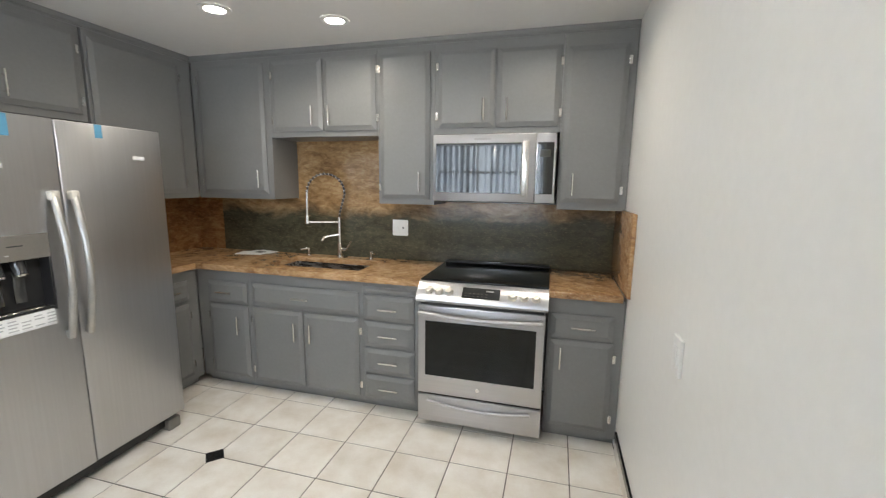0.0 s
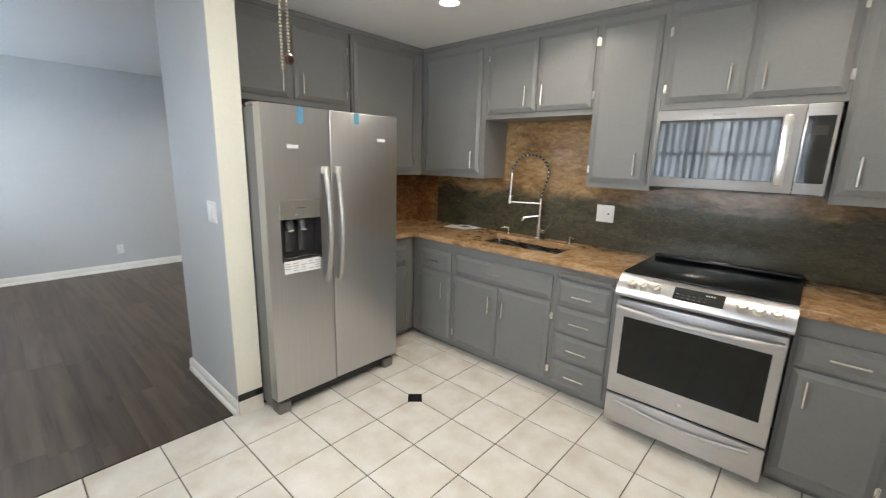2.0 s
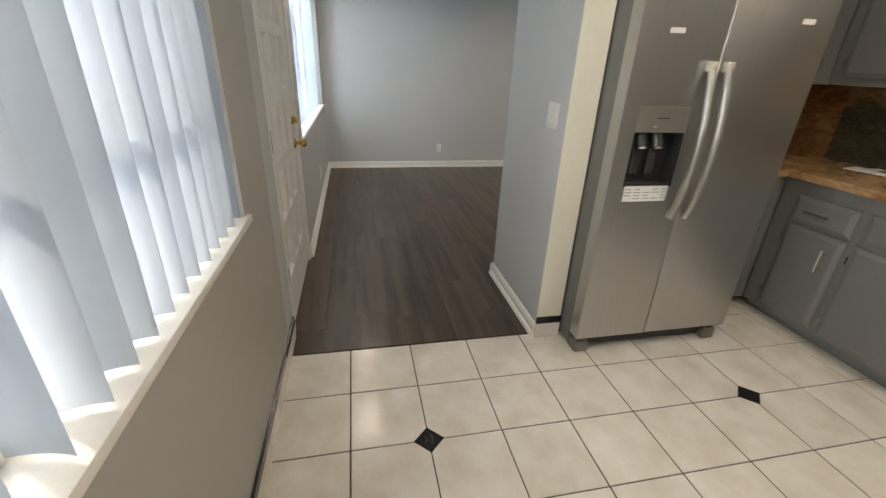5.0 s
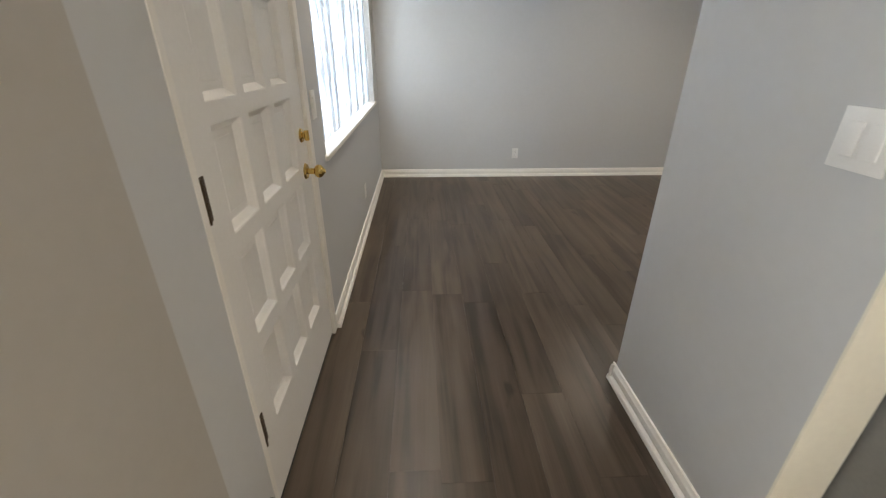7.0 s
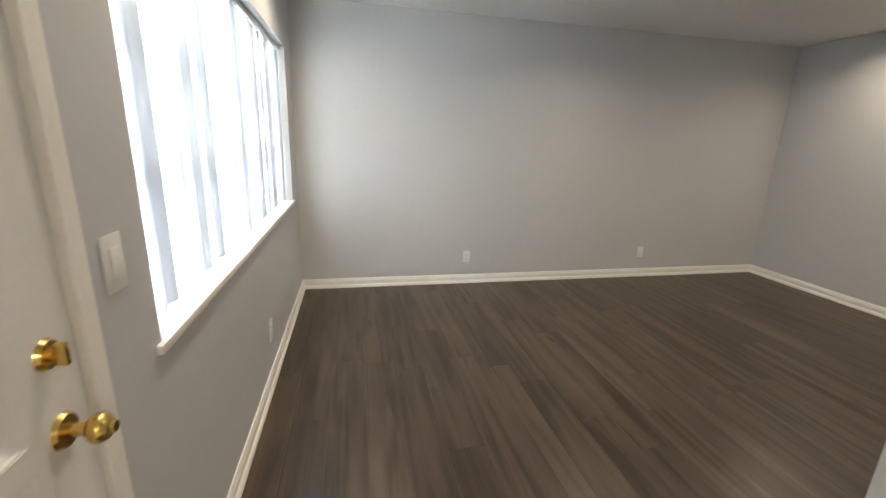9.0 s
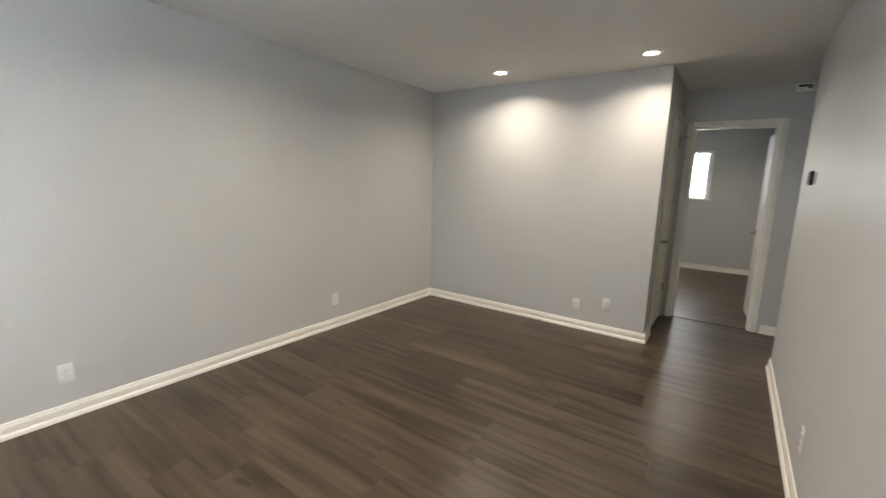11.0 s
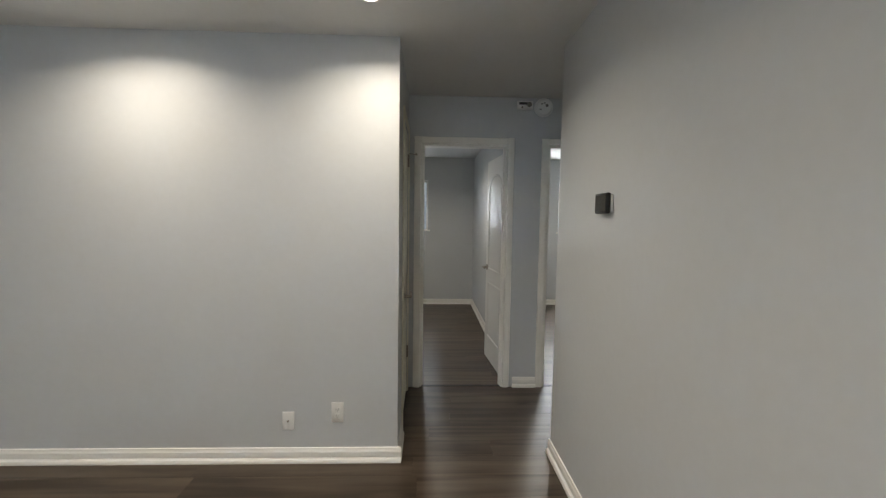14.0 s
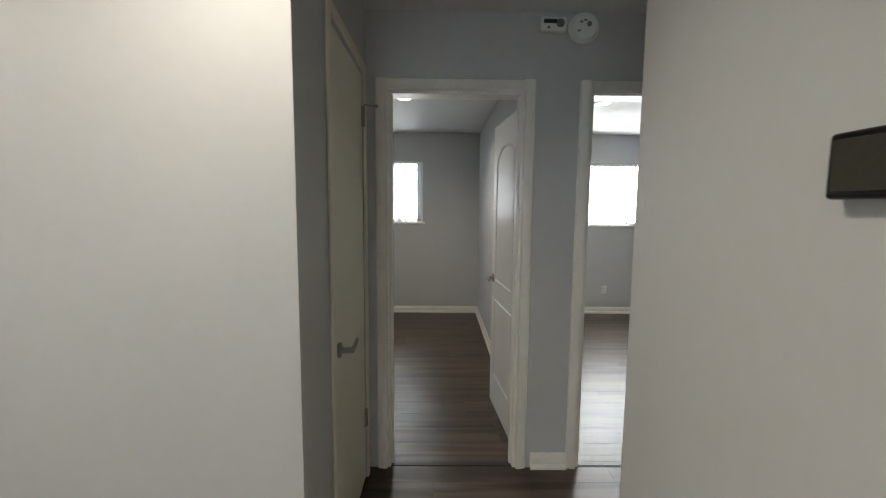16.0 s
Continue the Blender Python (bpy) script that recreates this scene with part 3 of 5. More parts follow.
def left_upper(label, y0, y1, z0, fronts):
    """Wall unit on the partition, facing east; fronts in world y."""
    return cabinet("wall_cabinet", label, (-3.062, y0), 90, y1 - y0, 0.335, z0, 2.372,
                   [(a - y0, b - y0, c, d, None if p is None else p - y0, q, True, h) for a, b, c, d, p, q, h in fronts])


left_upper("tall grey painted wall cabinet beside the fridge", -1.045, -0.316, 1.362, [(-1.03, -0.43, 1.40, 2.31, None, 0, 1)])
left_upper("grey painted cabinet above the fridge", -1.97, -1.06, 1.82,
           [(-1.95, -1.535, 1.86, 2.31, -1.59, 1.955, -1), (-1.495, -1.09, 1.86, 2.31, -1.45, 1.955, 1)])

FASCIA = [(0, 2.345), (-0.006, 2.345), (-0.006, 2.352), (-0.018, 2.36), (-0.020, 2.3845), (0, 2.3845)]
setting("trim_cabinet_top", extrude_profile(B(), [(-0.3125 + o, z) for o, z in FASCIA], "x", -3.06, -0.002), CAB, "grey painted moulding above the cabinets")
setting("trim_cabinet_top", extrude_profile(B(), [(-3.0625 - o, z) for o, z in FASCIA], "y", -1.974, -0.314), CAB, "grey painted moulding above the cabinets")

YF = -0.585


def base(label, x0, x1, fronts, hollow=0.0):
    return cabinet("base_cabinet", label, (x0, YF), 0, x1 - x0, 0.56, 0, 0.872,
                   [(a - x0, b - x0, c, d, None if p is None else p - x0, q, up, h) for a, b, c, d, p, q, up, h in fronts], 0.06, hollow)


base("grey painted corner base cabinet, one drawer and door", -2.868, -2.42,
     [(-2.765, -2.44, 0.638, 0.793, -2.61, 0.718, False, 0), (-2.765, -2.44, 0.095, 0.625, -2.51, 0.49, True, -1)])
base("grey painted sink base cabinet with two doors", -2.42, -1.565,
     [(-2.395, -1.587, 0.645, 0.797, -2.0, 0.722, False, 0), (-2.405, -2.003, 0.09, 0.625, -2.055, 0.49, True, -1),
      (-1.992, -1.59, 0.09, 0.625, -1.935, 0.49, True, 1)], hollow=0.66)
base("grey painted base cabinet with four drawers", -1.565, -1.172,
     [(-1.548, -1.203, 0.799, 0.84, None, 0, False, 0), (-1.548, -1.21, 0.626, 0.787, -1.375, 0.705, False, 0), (-1.548, -1.21, 0.447, 0.612, -1.375, 0.53, False, 0),
      (-1.548, -1.21, 0.265, 0.432, -1.375, 0.352, False, 0), (-1.548, -1.21, 0.09, 0.25, -1.375, 0.172, False, 0)])
base("grey painted base cabinet with one drawer and door", -0.408, -0.002,
     [(-0.39, -0.055, 0.64, 0.78, -0.215, 0.712, False, 0), (-0.39, -0.05, 0.10, 0.628, -0.33, 0.53, True, 1)])
cabinet("base_cabinet", "grey painted base cabinet beside the fridge", (-2.87, -1.045), 90, 0.455, 0.50, 0, 0.872,
        [(0.03, 0.37, 0.66, 0.80, 0.2, 0.735, False, 0), (0.03, 0.37, 0.10, 0.63, None, 0, True, 1)], toe=0.06)

# worktop of golden brown granite, one piece around the sink and the corner, and one beside the range
ZT = 0.914
SX0, SX1, SY0, SY1 = -2.345, -1.635, -0.485, -0.135


def slab(bm, x0, x1, y0, y1):
    bx(bm, x0, x1, y0, y1, 0.8735, ZT)


top = tagged(new("worktop"), "polished golden brown granite worktop around the sink", "worktop")
bm = B()
slab(bm, -3.398, SX0, -0.62, -0.022)
slab(bm, SX1, -1.163, -0.62, -0.022)
slab(bm, SX0, SX1, -0.62, SY0)
slab(bm, SX0, SX1, SY1, -0.022)
slab(bm, -3.398, -2.84, -1.05, -0.62)
bmesh.ops.remove_doubles(bm, verts=bm.verts[:], dist=1e-5)
part("slab", bm, GRANITE, top, smooth=None)
top2 = tagged(new("worktop"), "short polished granite worktop beside the range", "worktop")
part("slab", bx(B(), -0.412, -0.022, -0.63, -0.022, 0.8735, ZT, 0.004), GRANITE, top2)

sp = tagged(new("backsplash"), "polished dark green and brown granite backsplash", "backsplash")
bm = bx(B(), -3.13, -0.001, -0.020, -0.001, ZT - 0.03, 1.36)
bx(bm, -2.384, -1.561, -0.020, -0.001, 1.3602, 1.81)
part("slab", bm, SPLASH, sp, smooth=None)
part("corner_slab", bx(B(), -3.398, -3.131, -0.020, -0.001, ZT, 1.36), SPLASH_BROWN, sp, "reddish brown granite")
part("side_slab", bx(B(), -3.399, -3.38, -1.05, -0.021, ZT, 1.36), SPLASH_BROWN, sp, "reddish brown granite")
part("end_slab", bx(B(), -0.020, -0.001, -0.69, -0.021, ZT + 0.0005, 1.352, 0.002), GRANITE, sp, "golden brown granite return")


def kitchen_sink():
    t = tagged(new("sink"), "stainless steel undermount sink bowl", "sink")
    bm = B()
    x0, x1, y0, y1, zb = SX0 - 0.004, SX1 + 0.004, SY0 - 0.004, SY1 + 0.004, 0.70
    r = 0.05

    def ring(x0, x1, y0, y1, z, r):
        out = []
        for cx, cy, a0 in ((x1 - r, y1 - r, 0), (x0 + r, y1 - r, 90), (x0 + r, y0 + r, 180), (x1 - r, y0 + r, 270)):
            for k in range(5):
                a = radians(a0 + 22.5 * k)
                out.append(bm.verts.new((cx + r * math.cos(a), cy + r * math.sin(a), z)))
        return out
    rings = [ring(x0 - .012, x1 + .012, y0 - .012, y1 + .012, 0.8725, r), ring(x0, x1, y0, y1, 0.8725, r), ring(x0 + .004, x1 - .004, y0 + .004, y1 - .004, zb + .03, r), ring(x0 + .03, x1 - .03, y0 + .03, y1 - .03, zb, r)]
    for a, b in zip(rings, rings[1:]):
        k = len(a)
        for i in range(k):
            bm.faces.new((a[i], a[(i + 1) % k], b[(i + 1) % k], b[i]))
    bm.faces.new(rings[-1])
    part("bowl", bm, SINK_STEEL, t, smooth=50)
    part("drain", cyl(B(), (-1.99, -0.31, zb + 0.0005), (-1.99, -0.31, zb + 0.006), 0.045, 0.04), CHROME, t)


def faucet():
    """Tall spring-neck faucet with a docking arm and a side lever."""
    t = thing("faucet", "tall nickel spring-neck kitchen faucet with pull-down spray", "faucet", (-1.995, -0.085, ZT))
    bm = cyl(B(), (0, 0, 0), (0, 0, 0.012), 0.027)
    cyl(bm, (0, 0, 0.012), (0, 0, 0.11), 0.019)
    cyl(bm, (0, 0, 0.11), (0, 0, 0.31), 0.0125)
    part("stem", bm, CHROME, t)
    # the neck bows out to one side, then bends over to the spray wand
    R, cx, cz = 0.138, -0.088, 0.50
    arc = [(0, 0, 0.30), (0.006, 0, 0.34), (0.02, 0, 0.39), (0.036, 0, 0.44), (0.046, 0, 0.475)]
    for k in range(0, 17):
        a = math.pi * k / 16
        arc.append((cx + R * math.cos(a), -0.25 * R * (1 - math.cos(a)), cz + R * math.sin(a)))
    e = arc[-1]
    arc += [(e[0] - 0.001, e[1], e[2] - 0.012)]
    part("hose", tube(B(), arc, 0.0065, 8), DARK, t)
    # the spring: a helix wound on the hose
    P = [Vector(p) for p in arc]
    ln = [0]
    for a, b in zip(P, P[1:]):
        ln.append(ln[-1] + (b - a).length)
    pts, turns, n = [], 22, 22 * 12
    for k in range(n + 1):
        s = ln[-1] * k / n
        i = max(j for j in range(len(ln) - 1) if ln[j] <= s + 1e-9)
        f = (s - ln[i]) / (ln[i + 1] - ln[i])
        p, d = P[i].lerp(P[i + 1], f), (P[i + 1] - P[i]).normalized()
        u = d.cross(Vector((0.3, 0.95, 0.05))).normalized()
        v = d.cross(u)
        a = 2 * math.pi * turns * k / n
        pts.append(p + (u * math.cos(a) + v * math.sin(a)) * 0.0105)
    part("spring", tube(B(), pts, 0.0046, 6), CHROME, t, "coiled nickel spring")
    e = Vector(arc[-1])
    bm = cyl(B(), e + Vector((0, 0, 0.01)), e - Vector((0.006, 0, 0.165)), 0.0095)
    cyl(bm, e - Vector((0.006, 0, 0.165)), e - Vector((0.007, 0, 0.225)), 0.013, 0.016)
    cyl(bm, e - Vector((0.006, 0, 0.17)), e - Vector((-0.028, 0.01, 0.165)), 0.004, n=8)
    part("spray_head", bm, CHROME, t)
    bm = cyl(B(), (0, 0, 0.275), (e.x - 0.006, e.y, 0.272), 0.0065, n=10)
    cyl(bm, (e.x - 0.006, e.y, 0.26), (e.x - 0.006, e.y, 0.285), 0.017)
    part("dock_arm", bm, CHROME, t)
    bm = tube(B(), [(0, 0, 0.18), (-0.04, -0.02, 0.173), (-0.085, -0.04, 0.165), (-0.108, -0.05, 0.158), (-0.116, -0.054, 0.13)], [0.0085, 0.0085, 0.009, 0.0115, 0.0125])
    part("side_spout", bm, CHROME, t)
    bm = cyl(B(), (0, 0, 0.065), (0.062, -0.006, 0.065), 0.013)
    cyl(bm, (0.055, -0.006, 0.065), (0.105, -0.012, 0.135), 0.0065, 0.005)
    part("lever", bm, CHROME, t)


def soap_pump(x, label):
    t = thing("soap_dispenser", label, "soap dispenser", (x, -0.085, ZT), group="soap dispensers")
    bm = cyl(B(), (0, 0, 0), (0, 0, 0.008), 0.02)
    cyl(bm, (0, 0, 0.008), (0, 0, 0.05), 0.008)
    part("post", bm, CHROME, t)
    part("spout", tube(B(), [(0.006, 0, 0.052), (0, -0.005, 0.056), (-0.05 if x < -2 else 0.045, -0.04, 0.05)], [0.008, 0.007, 0.005]), CHROME, t)


kitchen_sink()
faucet()
soap_pump(-2.27, "nickel soap dispenser at the back of the sink")
soap_pump(-1.735, "nickel soap dispenser beside the faucet")


def paper_stack():
    t = thing("papers", "loose white paper manuals on the worktop", "papers", (-2.76, -0.14, ZT), 8)
    for i, (dx, dy, r, w, h, z) in enumerate(((0, 0, 4, 0.22, 0.15, 0), (0.05, 0.02, -14, 0.2, 0.14, 0.004), (0.1, 0.03, -22, 0.19, 0.1, 0.0075))):
        s = part("sheet", bx(B(), -w / 2, w / 2, -h / 2, h / 2, 0, 0.003, 0.001, 1), PAPER, t)
        s.matrix_basis = pose(dx, dy, z, 0, 0, r)
    p = part("printed_cover", bx(B(), -0.035, 0.035, -0.03, 0.03, 0, 0.0012), DARK, t, "black printed patch on the cover")
    p.matrix_basis = pose(0.07, 0.0, 0.0108, 0, 0, -20)


paper_stack()


# ---------------------------------------------------------------- range
def kitchen_range():
    x0, x1, w = -1.152, -0.418, 0.734
    t = thing("range", "stainless steel slide-in electric range with black glass top", "range", (x0, -0.69, 0))
    part("body", bx(B(), 0.004, w - 0.004, 0.045, 0.655, 0.06, 0.895, 0.002, 1), GREY_BODY, t)
    for x in (0.06, w - 0.06):
        for y in (0.1, 0.6):
            part("foot", cyl(B(), (x, y, 0.0), (x, y, 0.062), 0.018), DARK, t)
    # storage drawer with its long curved lip
    dr = part("drawer", bx(B(), 0, w, 0.0, 0.04, 0.052, 0.222, 0.006, 3), STEEL_X, t)
    lip = []
    for k in range(13):
        u = k / 12
        lip.append((0.06 + (w - 0.12) * u, -0.012 - 0.008 * math.sin(math.pi * u), 0.192 - 0.028 * math.sin(math.pi * u)))
    part("drawer_lip", tube(B(), lip, 0.009, 8), STEEL_X, dr, "curved steel drawer pull")
    # oven door
    door = tagged(part("oven_door", bx(B(), 0, w, 0.0, 0.042, 0.235, 0.785, 0.006, 3), STEEL_X, t))
    part("door_glass", bx(B(), 0.045, w - 0.045, -0.004, 0.004, 0.352, 0.692, 0.002, 1), OVEN_GLASS, door, "black oven glass")
    part("glass_frame", bx(B(), 0.135, w - 0.135, -0.0052, -0.004, 0.385, 0.67), OVEN_GLASS, door, "dark inner oven window")
    hd = []
    for k in range(15):
        u = k / 14
        hd.append((0.02 + (w - 0.04) * u, -0.035 - 0.028 * math.sin(math.pi * u), 0.748 - 0.006 * math.sin(math.pi * u)))
    bm = tube(B(), hd, 0.0135, 10)
    for x in (0.022, w - 0.022):
        bx(bm, x - 0.012, x + 0.012, -0.042, 0.002, 0.736, 0.76, 0.004)
    part("door_handle", bm, STEEL_X, door, "long bowed steel handle")
    part("emblem", cyl(B(), (w / 2, 0.0, 0.292), (w / 2, -0.002, 0.292), 0.011), CHROME, door, "round metal emblem")
    part("drawer_gap", bx(B(), 0.004, w - 0.004, 0.012, 0.044, 0.2225, 0.2345), DARK, t, "dark gap above the drawer")
    part("vent_gap", bx(B(), 0.01, w - 0.01, 0.012, 0.04, 0.786, 0.806), DARK, t, "dark gap above the door")
    # sloping control panel
    prof = [(0.05, 0.80), (-0.004, 0.806), (-0.012, 0.82), (-0.008, 0.84), (0.062, 0.912), (0.085, 0.918), (0.09, 0.80)]
    bm = extrude_profile(B(), [(o, u) for o, u in prof], "x", -0.012, w + 0.012)
    cp = part("control_panel", bm, STEEL_X, t)
    nrm = Vector((0, -0.072, 0.07)).normalized()

    def on_panel(x, s):
        return Vector((x, -0.008 + 0.070 * s, 0.84 + 0.072 * s))
    for x in (0.062, 0.122, 0.182, w - 0.185, w - 0.122, w - 0.058):
        c = on_panel(x, 0.42)
        bm = cyl(B(), c - nrm * 0.002, c + nrm * 0.008, 0.0275, 0.026, 20)
        cyl(bm, c + nrm * 0.008, c + nrm * 0.032, 0.0235, 0.020, 20)
        k = part("knob", bm, KNOB_FILM, cp, "round steel burner knob")
        a, b = c + nrm * 0.0325, Vector((0.6, 0.55, 0.55)).normalized()
        b = (b - nrm * b.dot(nrm)).normalized()
        part("grip", tube(B(), [a - b * 0.019, a, a + b * 0.019], 0.0042, 6), KNOB_FILM, k)
    q = [on_panel(0.262, 0.12), on_panel(0.478, 0.12), on_panel(0.478, 0.80), on_panel(0.262, 0.80)]
    bm = B()
    lo, hi = [bm.verts.new(p + nrm * 0.0005) for p in q], [bm.verts.new(p + nrm * 0.003) for p in q]
    bm.faces.new(hi)
    for i in range(4):
        bm.faces.new((lo[i], lo[(i + 1) % 4], hi[(i + 1) % 4], hi[i]))
    disp = part("display", bm, BLACK_GLASS, cp, "black touch display")
    bm = B()
    for i in range(6):
        for s in (0.25, 0.42):
            c = on_panel(0.275 + i * 0.024, s) + nrm * 0.0036
            bx(bm, c.x, c.x + 0.013, c.y - 0.001, c.y + 0.001, c.z - 0.002, c.z + 0.002)
    part("legend", bm, GREY_PLASTIC, disp, "small grey key legends")
    bm = B()
    for i in range(4):
        c = on_panel(0.40 + i * 0.011, 0.62) + nrm * 0.0036
        bx(bm, c.x, c.x + 0.006, c.y - 0.002, c.y + 0.002, c.z - 0.004, c.z + 0.004)
    part("clock_digits", bm, WHITE_PLASTIC, disp, "small pale clock digits")
    # glass cooktop
    ct = part("cooktop", bx(B(), -0.008, w + 0.008, 0.075, 0.655, 0.9155, 0.927, 0.004), COOKTOP, t, "black ceramic glass cooktop")
    part("rear_vent", bx(B(), 0.0, w, 0.605, 0.66, 0.9275, 0.943, 0.006), DARK, t, "raised black rear trim")
    part("vent_insert", bx(B(), w / 2 - 0.07, w / 2 + 0.03, 0.618, 0.63, 0.9435, 0.9455), STEEL_X, t, "pale metal vent strip")


kitchen_range()


def microwave():
    x0, w, h = -1.153, 0.742, 0.404
    t = thing("microwave", "stainless steel over-range microwave with dark glass door", "microwave", (x0, -0.40, 1.385))
    part("body", bx(B(), 0.002, w - 0.002, 0.02, 0.378, 0.004, h, 0.003, 1), DARK, t)
    d = part("door", bx(B(), 0, 0.625, 0.0, 0.02, 0, h, 0.004), STEEL_X, t)
    part("door_glass", bx(B(), 0.018, 0.545, -0.003, 0.002, 0.052, 0.352, 0.002, 1), BLACK_GLASS, d, "dark mirror-like door glass")
    part("brand_plate", bx(B(), 0.26, 0.36, -0.0012, 0.001, 0.368, 0.38), PRINT, d, "small grey nameplate")
    bm = bx(B(), 0.552, 0.592, -0.03, -0.018, 0.04, 0.36, 0.005)
    for z in (0.06, 0.34):
        bx(bm, 0.564, 0.58, -0.02, 0.002, z - 0.012, z + 0.012)
    part("door_handle", bm, CHROME, d, "upright steel bar handle")
    c = part("control_panel", bx(B(), 0.627, w, 0.0, 0.02, 0, h, 0.004), STEEL_X, t)
    part("keypad", bx(B(), 0.634, w - 0.012, -0.003, 0.002, 0.052, 0.352, 0.002, 1), BLACK_GLASS, c, "black touch keypad")
    part("display", bx(B(), 0.652, w - 0.03, -0.0042, -0.003, 0.268, 0.31), DISPLAY, c, "small grey display")
    part("bottom_grille", bx(B(), 0.02, w - 0.02, 0.03, 0.36, -0.004, 0.003), DARK, t)


microwave()


# ---------------------------------------------------------------- fridge
def fridge():
    """Side-by-side fridge, its front in the local plane y=0 facing -y; local x runs north."""
    w, h = 0.905, 1.755
    t = thing("fridge", "stainless side-by-side fridge with water dispenser and blue tape", "fridge", (-2.545, -1.968, 0), 90)
    part("body", bx(B(), 0.004, w - 0.004, 0.082, 0.78, 0.03, h - 0.015, 0.004), GREY_BODY, t, "grey painted steel casing")
    part("base_grille", bx(B(), 0.02, w - 0.02, 0.05, 0.10, 0.025, 0.095, 0.004), DARK, t, "dark plinth grille")
    for x in (0.05, w - 0.06):
        part("foot", bx(B(), x - 0.04, x + 0.04, 0.015, 0.10, 0.0, 0.07, 0.01), GREY_PLASTIC, t, "grey plastic roller cover")
    for x in (0.03, w - 0.03):
        part("hinge_cover", bx(B(), x - 0.028, x + 0.028, 0.06, 0.17, h - 0.014, h + 0.008, 0.006), GREY_PLASTIC, t)
    seam = 0.392
    z0, z1 = 0.10, h
    # freezer door with the dispenser recess
    dx0, dx1, dz0, dz1 = 0.075, 0.322, 0.915, 1.262
    bm = B()
    D = 0.075
    for a in ((0, dx0, z0, z1), (dx1, seam, z0, z1), (dx0, dx1, z0, dz0), (dx0, dx1, dz1, z1)):
        bx(bm, a[0], a[1], 0, D, a[2], a[3])
    bmesh.ops.remove_doubles(bm, verts=bm.verts[:], dist=1e-5)
    left = part("freezer_door", bm, FRIDGE_STEEL, t, smooth=None)
    right = part("fridge_door", bx(B(), seam + 0.006, w, 0, D, z0, z1, 0.006, 3), FRIDGE_STEEL, t)
    part("door_seam", bx(B(), seam + 0.0003, seam + 0.0057, 0.014, D, z0, z1), DARK, t, "dark gap between the doors")
    part("door_gasket", bx(B(), 0.006, w - 0.006, D + 0.001, D + 0.008, z0 + 0.01, z1 - 0.01), DARK, t)
    part("dispenser_panel", bx(B(), dx0, dx1, -0.002, 0.03, 1.155, dz1, 0.003, 1), GREY_PLASTIC, left, "grey control fascia")
    bm = bx(B(), dx0 + 0.001, dx1 - 0.001, 0.068, 0.074, dz0, 1.155)
    bx(bm, dx0 + 0.001, dx0 + 0.008, 0.002, 0.068, dz0, 1.155)
    bx(bm, dx1 - 0.008, dx1 - 0.001, 0.002, 0.068, dz0, 1.155)
    bx(bm, dx0 + 0.008, dx1 - 0.008, 0.0, 0.068, dz0 + 0.0, dz0 + 0.016)
    part("dispenser_recess", bm, DARK, left, "black plastic dispenser niche")
    for x in (0.142, 0.222):
        bm = cyl(B(), (x, 0.05, 1.152), (x, 0.026, 1.088), 0.027, 0.023, 20)
        bx(bm, x - 0.021, x + 0.021, 0.046, 0.054, 0.965, 1.10, 0.003)
        part("dispenser_paddle", bm, PADDLE, left, "shiny dark dispenser paddle")
        part("nozzle_rim", cyl(B(), (x, 0.0262, 1.0882), (x, 0.0235, 1.081), 0.0235, 0.021, 20), CHROME, left, "bright nozzle rim")
    part("drip_tray", bx(B(), dx0 + 0.02, dx1 - 0.02, 0.012, 0.06, dz0 + 0.0165, dz0 + 0.021, 0.002, 1), PADDLE, left, "glossy dark drip tray")
    part("legend", bx(B(), dx0 + 0.095, dx0 + 0.15, -0.0032, -0.002, 1.214, 1.219), DARK, left, "small dark mark")
    part("legend", bx(B(), dx0 + 0.085, dx0 + 0.099, -0.0032, -0.002, 1.178, 1.183), PRINT, left, "small pale mark")
    lab = part("paper_label", bx(B(), 0.084, 0.306, -0.0025, -0.001, 0.85, 0.922), PAPER, left, "white printed paper label")
    bm = B()
    for i in range(5):
        for j in range(4):
            if (i * 3 + j * 5) % 7:
                bx(bm, 0.09 + i * 0.046, 0.125 + i * 0.046 - 0.006 * (j % 2), -0.0032, -0.0025, 0.862 + j * 0.014, 0.867 + j * 0.014)
    part("print", bm, PRINT, lab, "grey unreadable print")
    for x, door in ((0.218, left), (0.582, right)):
        part("tape", bx(B(), x - 0.017, x + 0.017, -0.0016, -0.0002, 1.665 if door is left else 1.69, 1.753), BLUE_TAPE, door, "strip of blue masking tape")
    for x, z, door in ((0.167, 1.545, left), (0.77, 1.605, right)):
        part("sticker", bx(B(), x - 0.032, x + 0.032, -0.0015, -0.0002, z - 0.01, z + 0.01), PAPER, door, "small white sticker")
    for x, door, s in ((seam - 0.042, left, -1), (seam + 0.038, right, 1)):
        pts, rad = [], []
        for k in range(15):
            u = k / 14
            y = -0.016 - 0.048 * (1 - (2 * u - 1) ** 2)
            pts.append((x, y, 0.77 + 0.665 * u))
            rad.append(0.0165)
        bm = tube(B(), pts, rad, 10)
        for z in (0.785, 1.42):
            bx(bm, x - 0.012, x + 0.012, -0.02, 0.003, z - 0.018, z + 0.018, 0.005)
        hd = part("door_handle", bm, HANDLE_FILM, door, "long bowed handle still wrapped in protective film")
        part("end_wrap", bx(B(), x - 0.0175, x + 0.0175, -0.036, 0.002, 1.40, 1.442, 0.008), WRAP, hd, "white film round the handle end")


fridge()


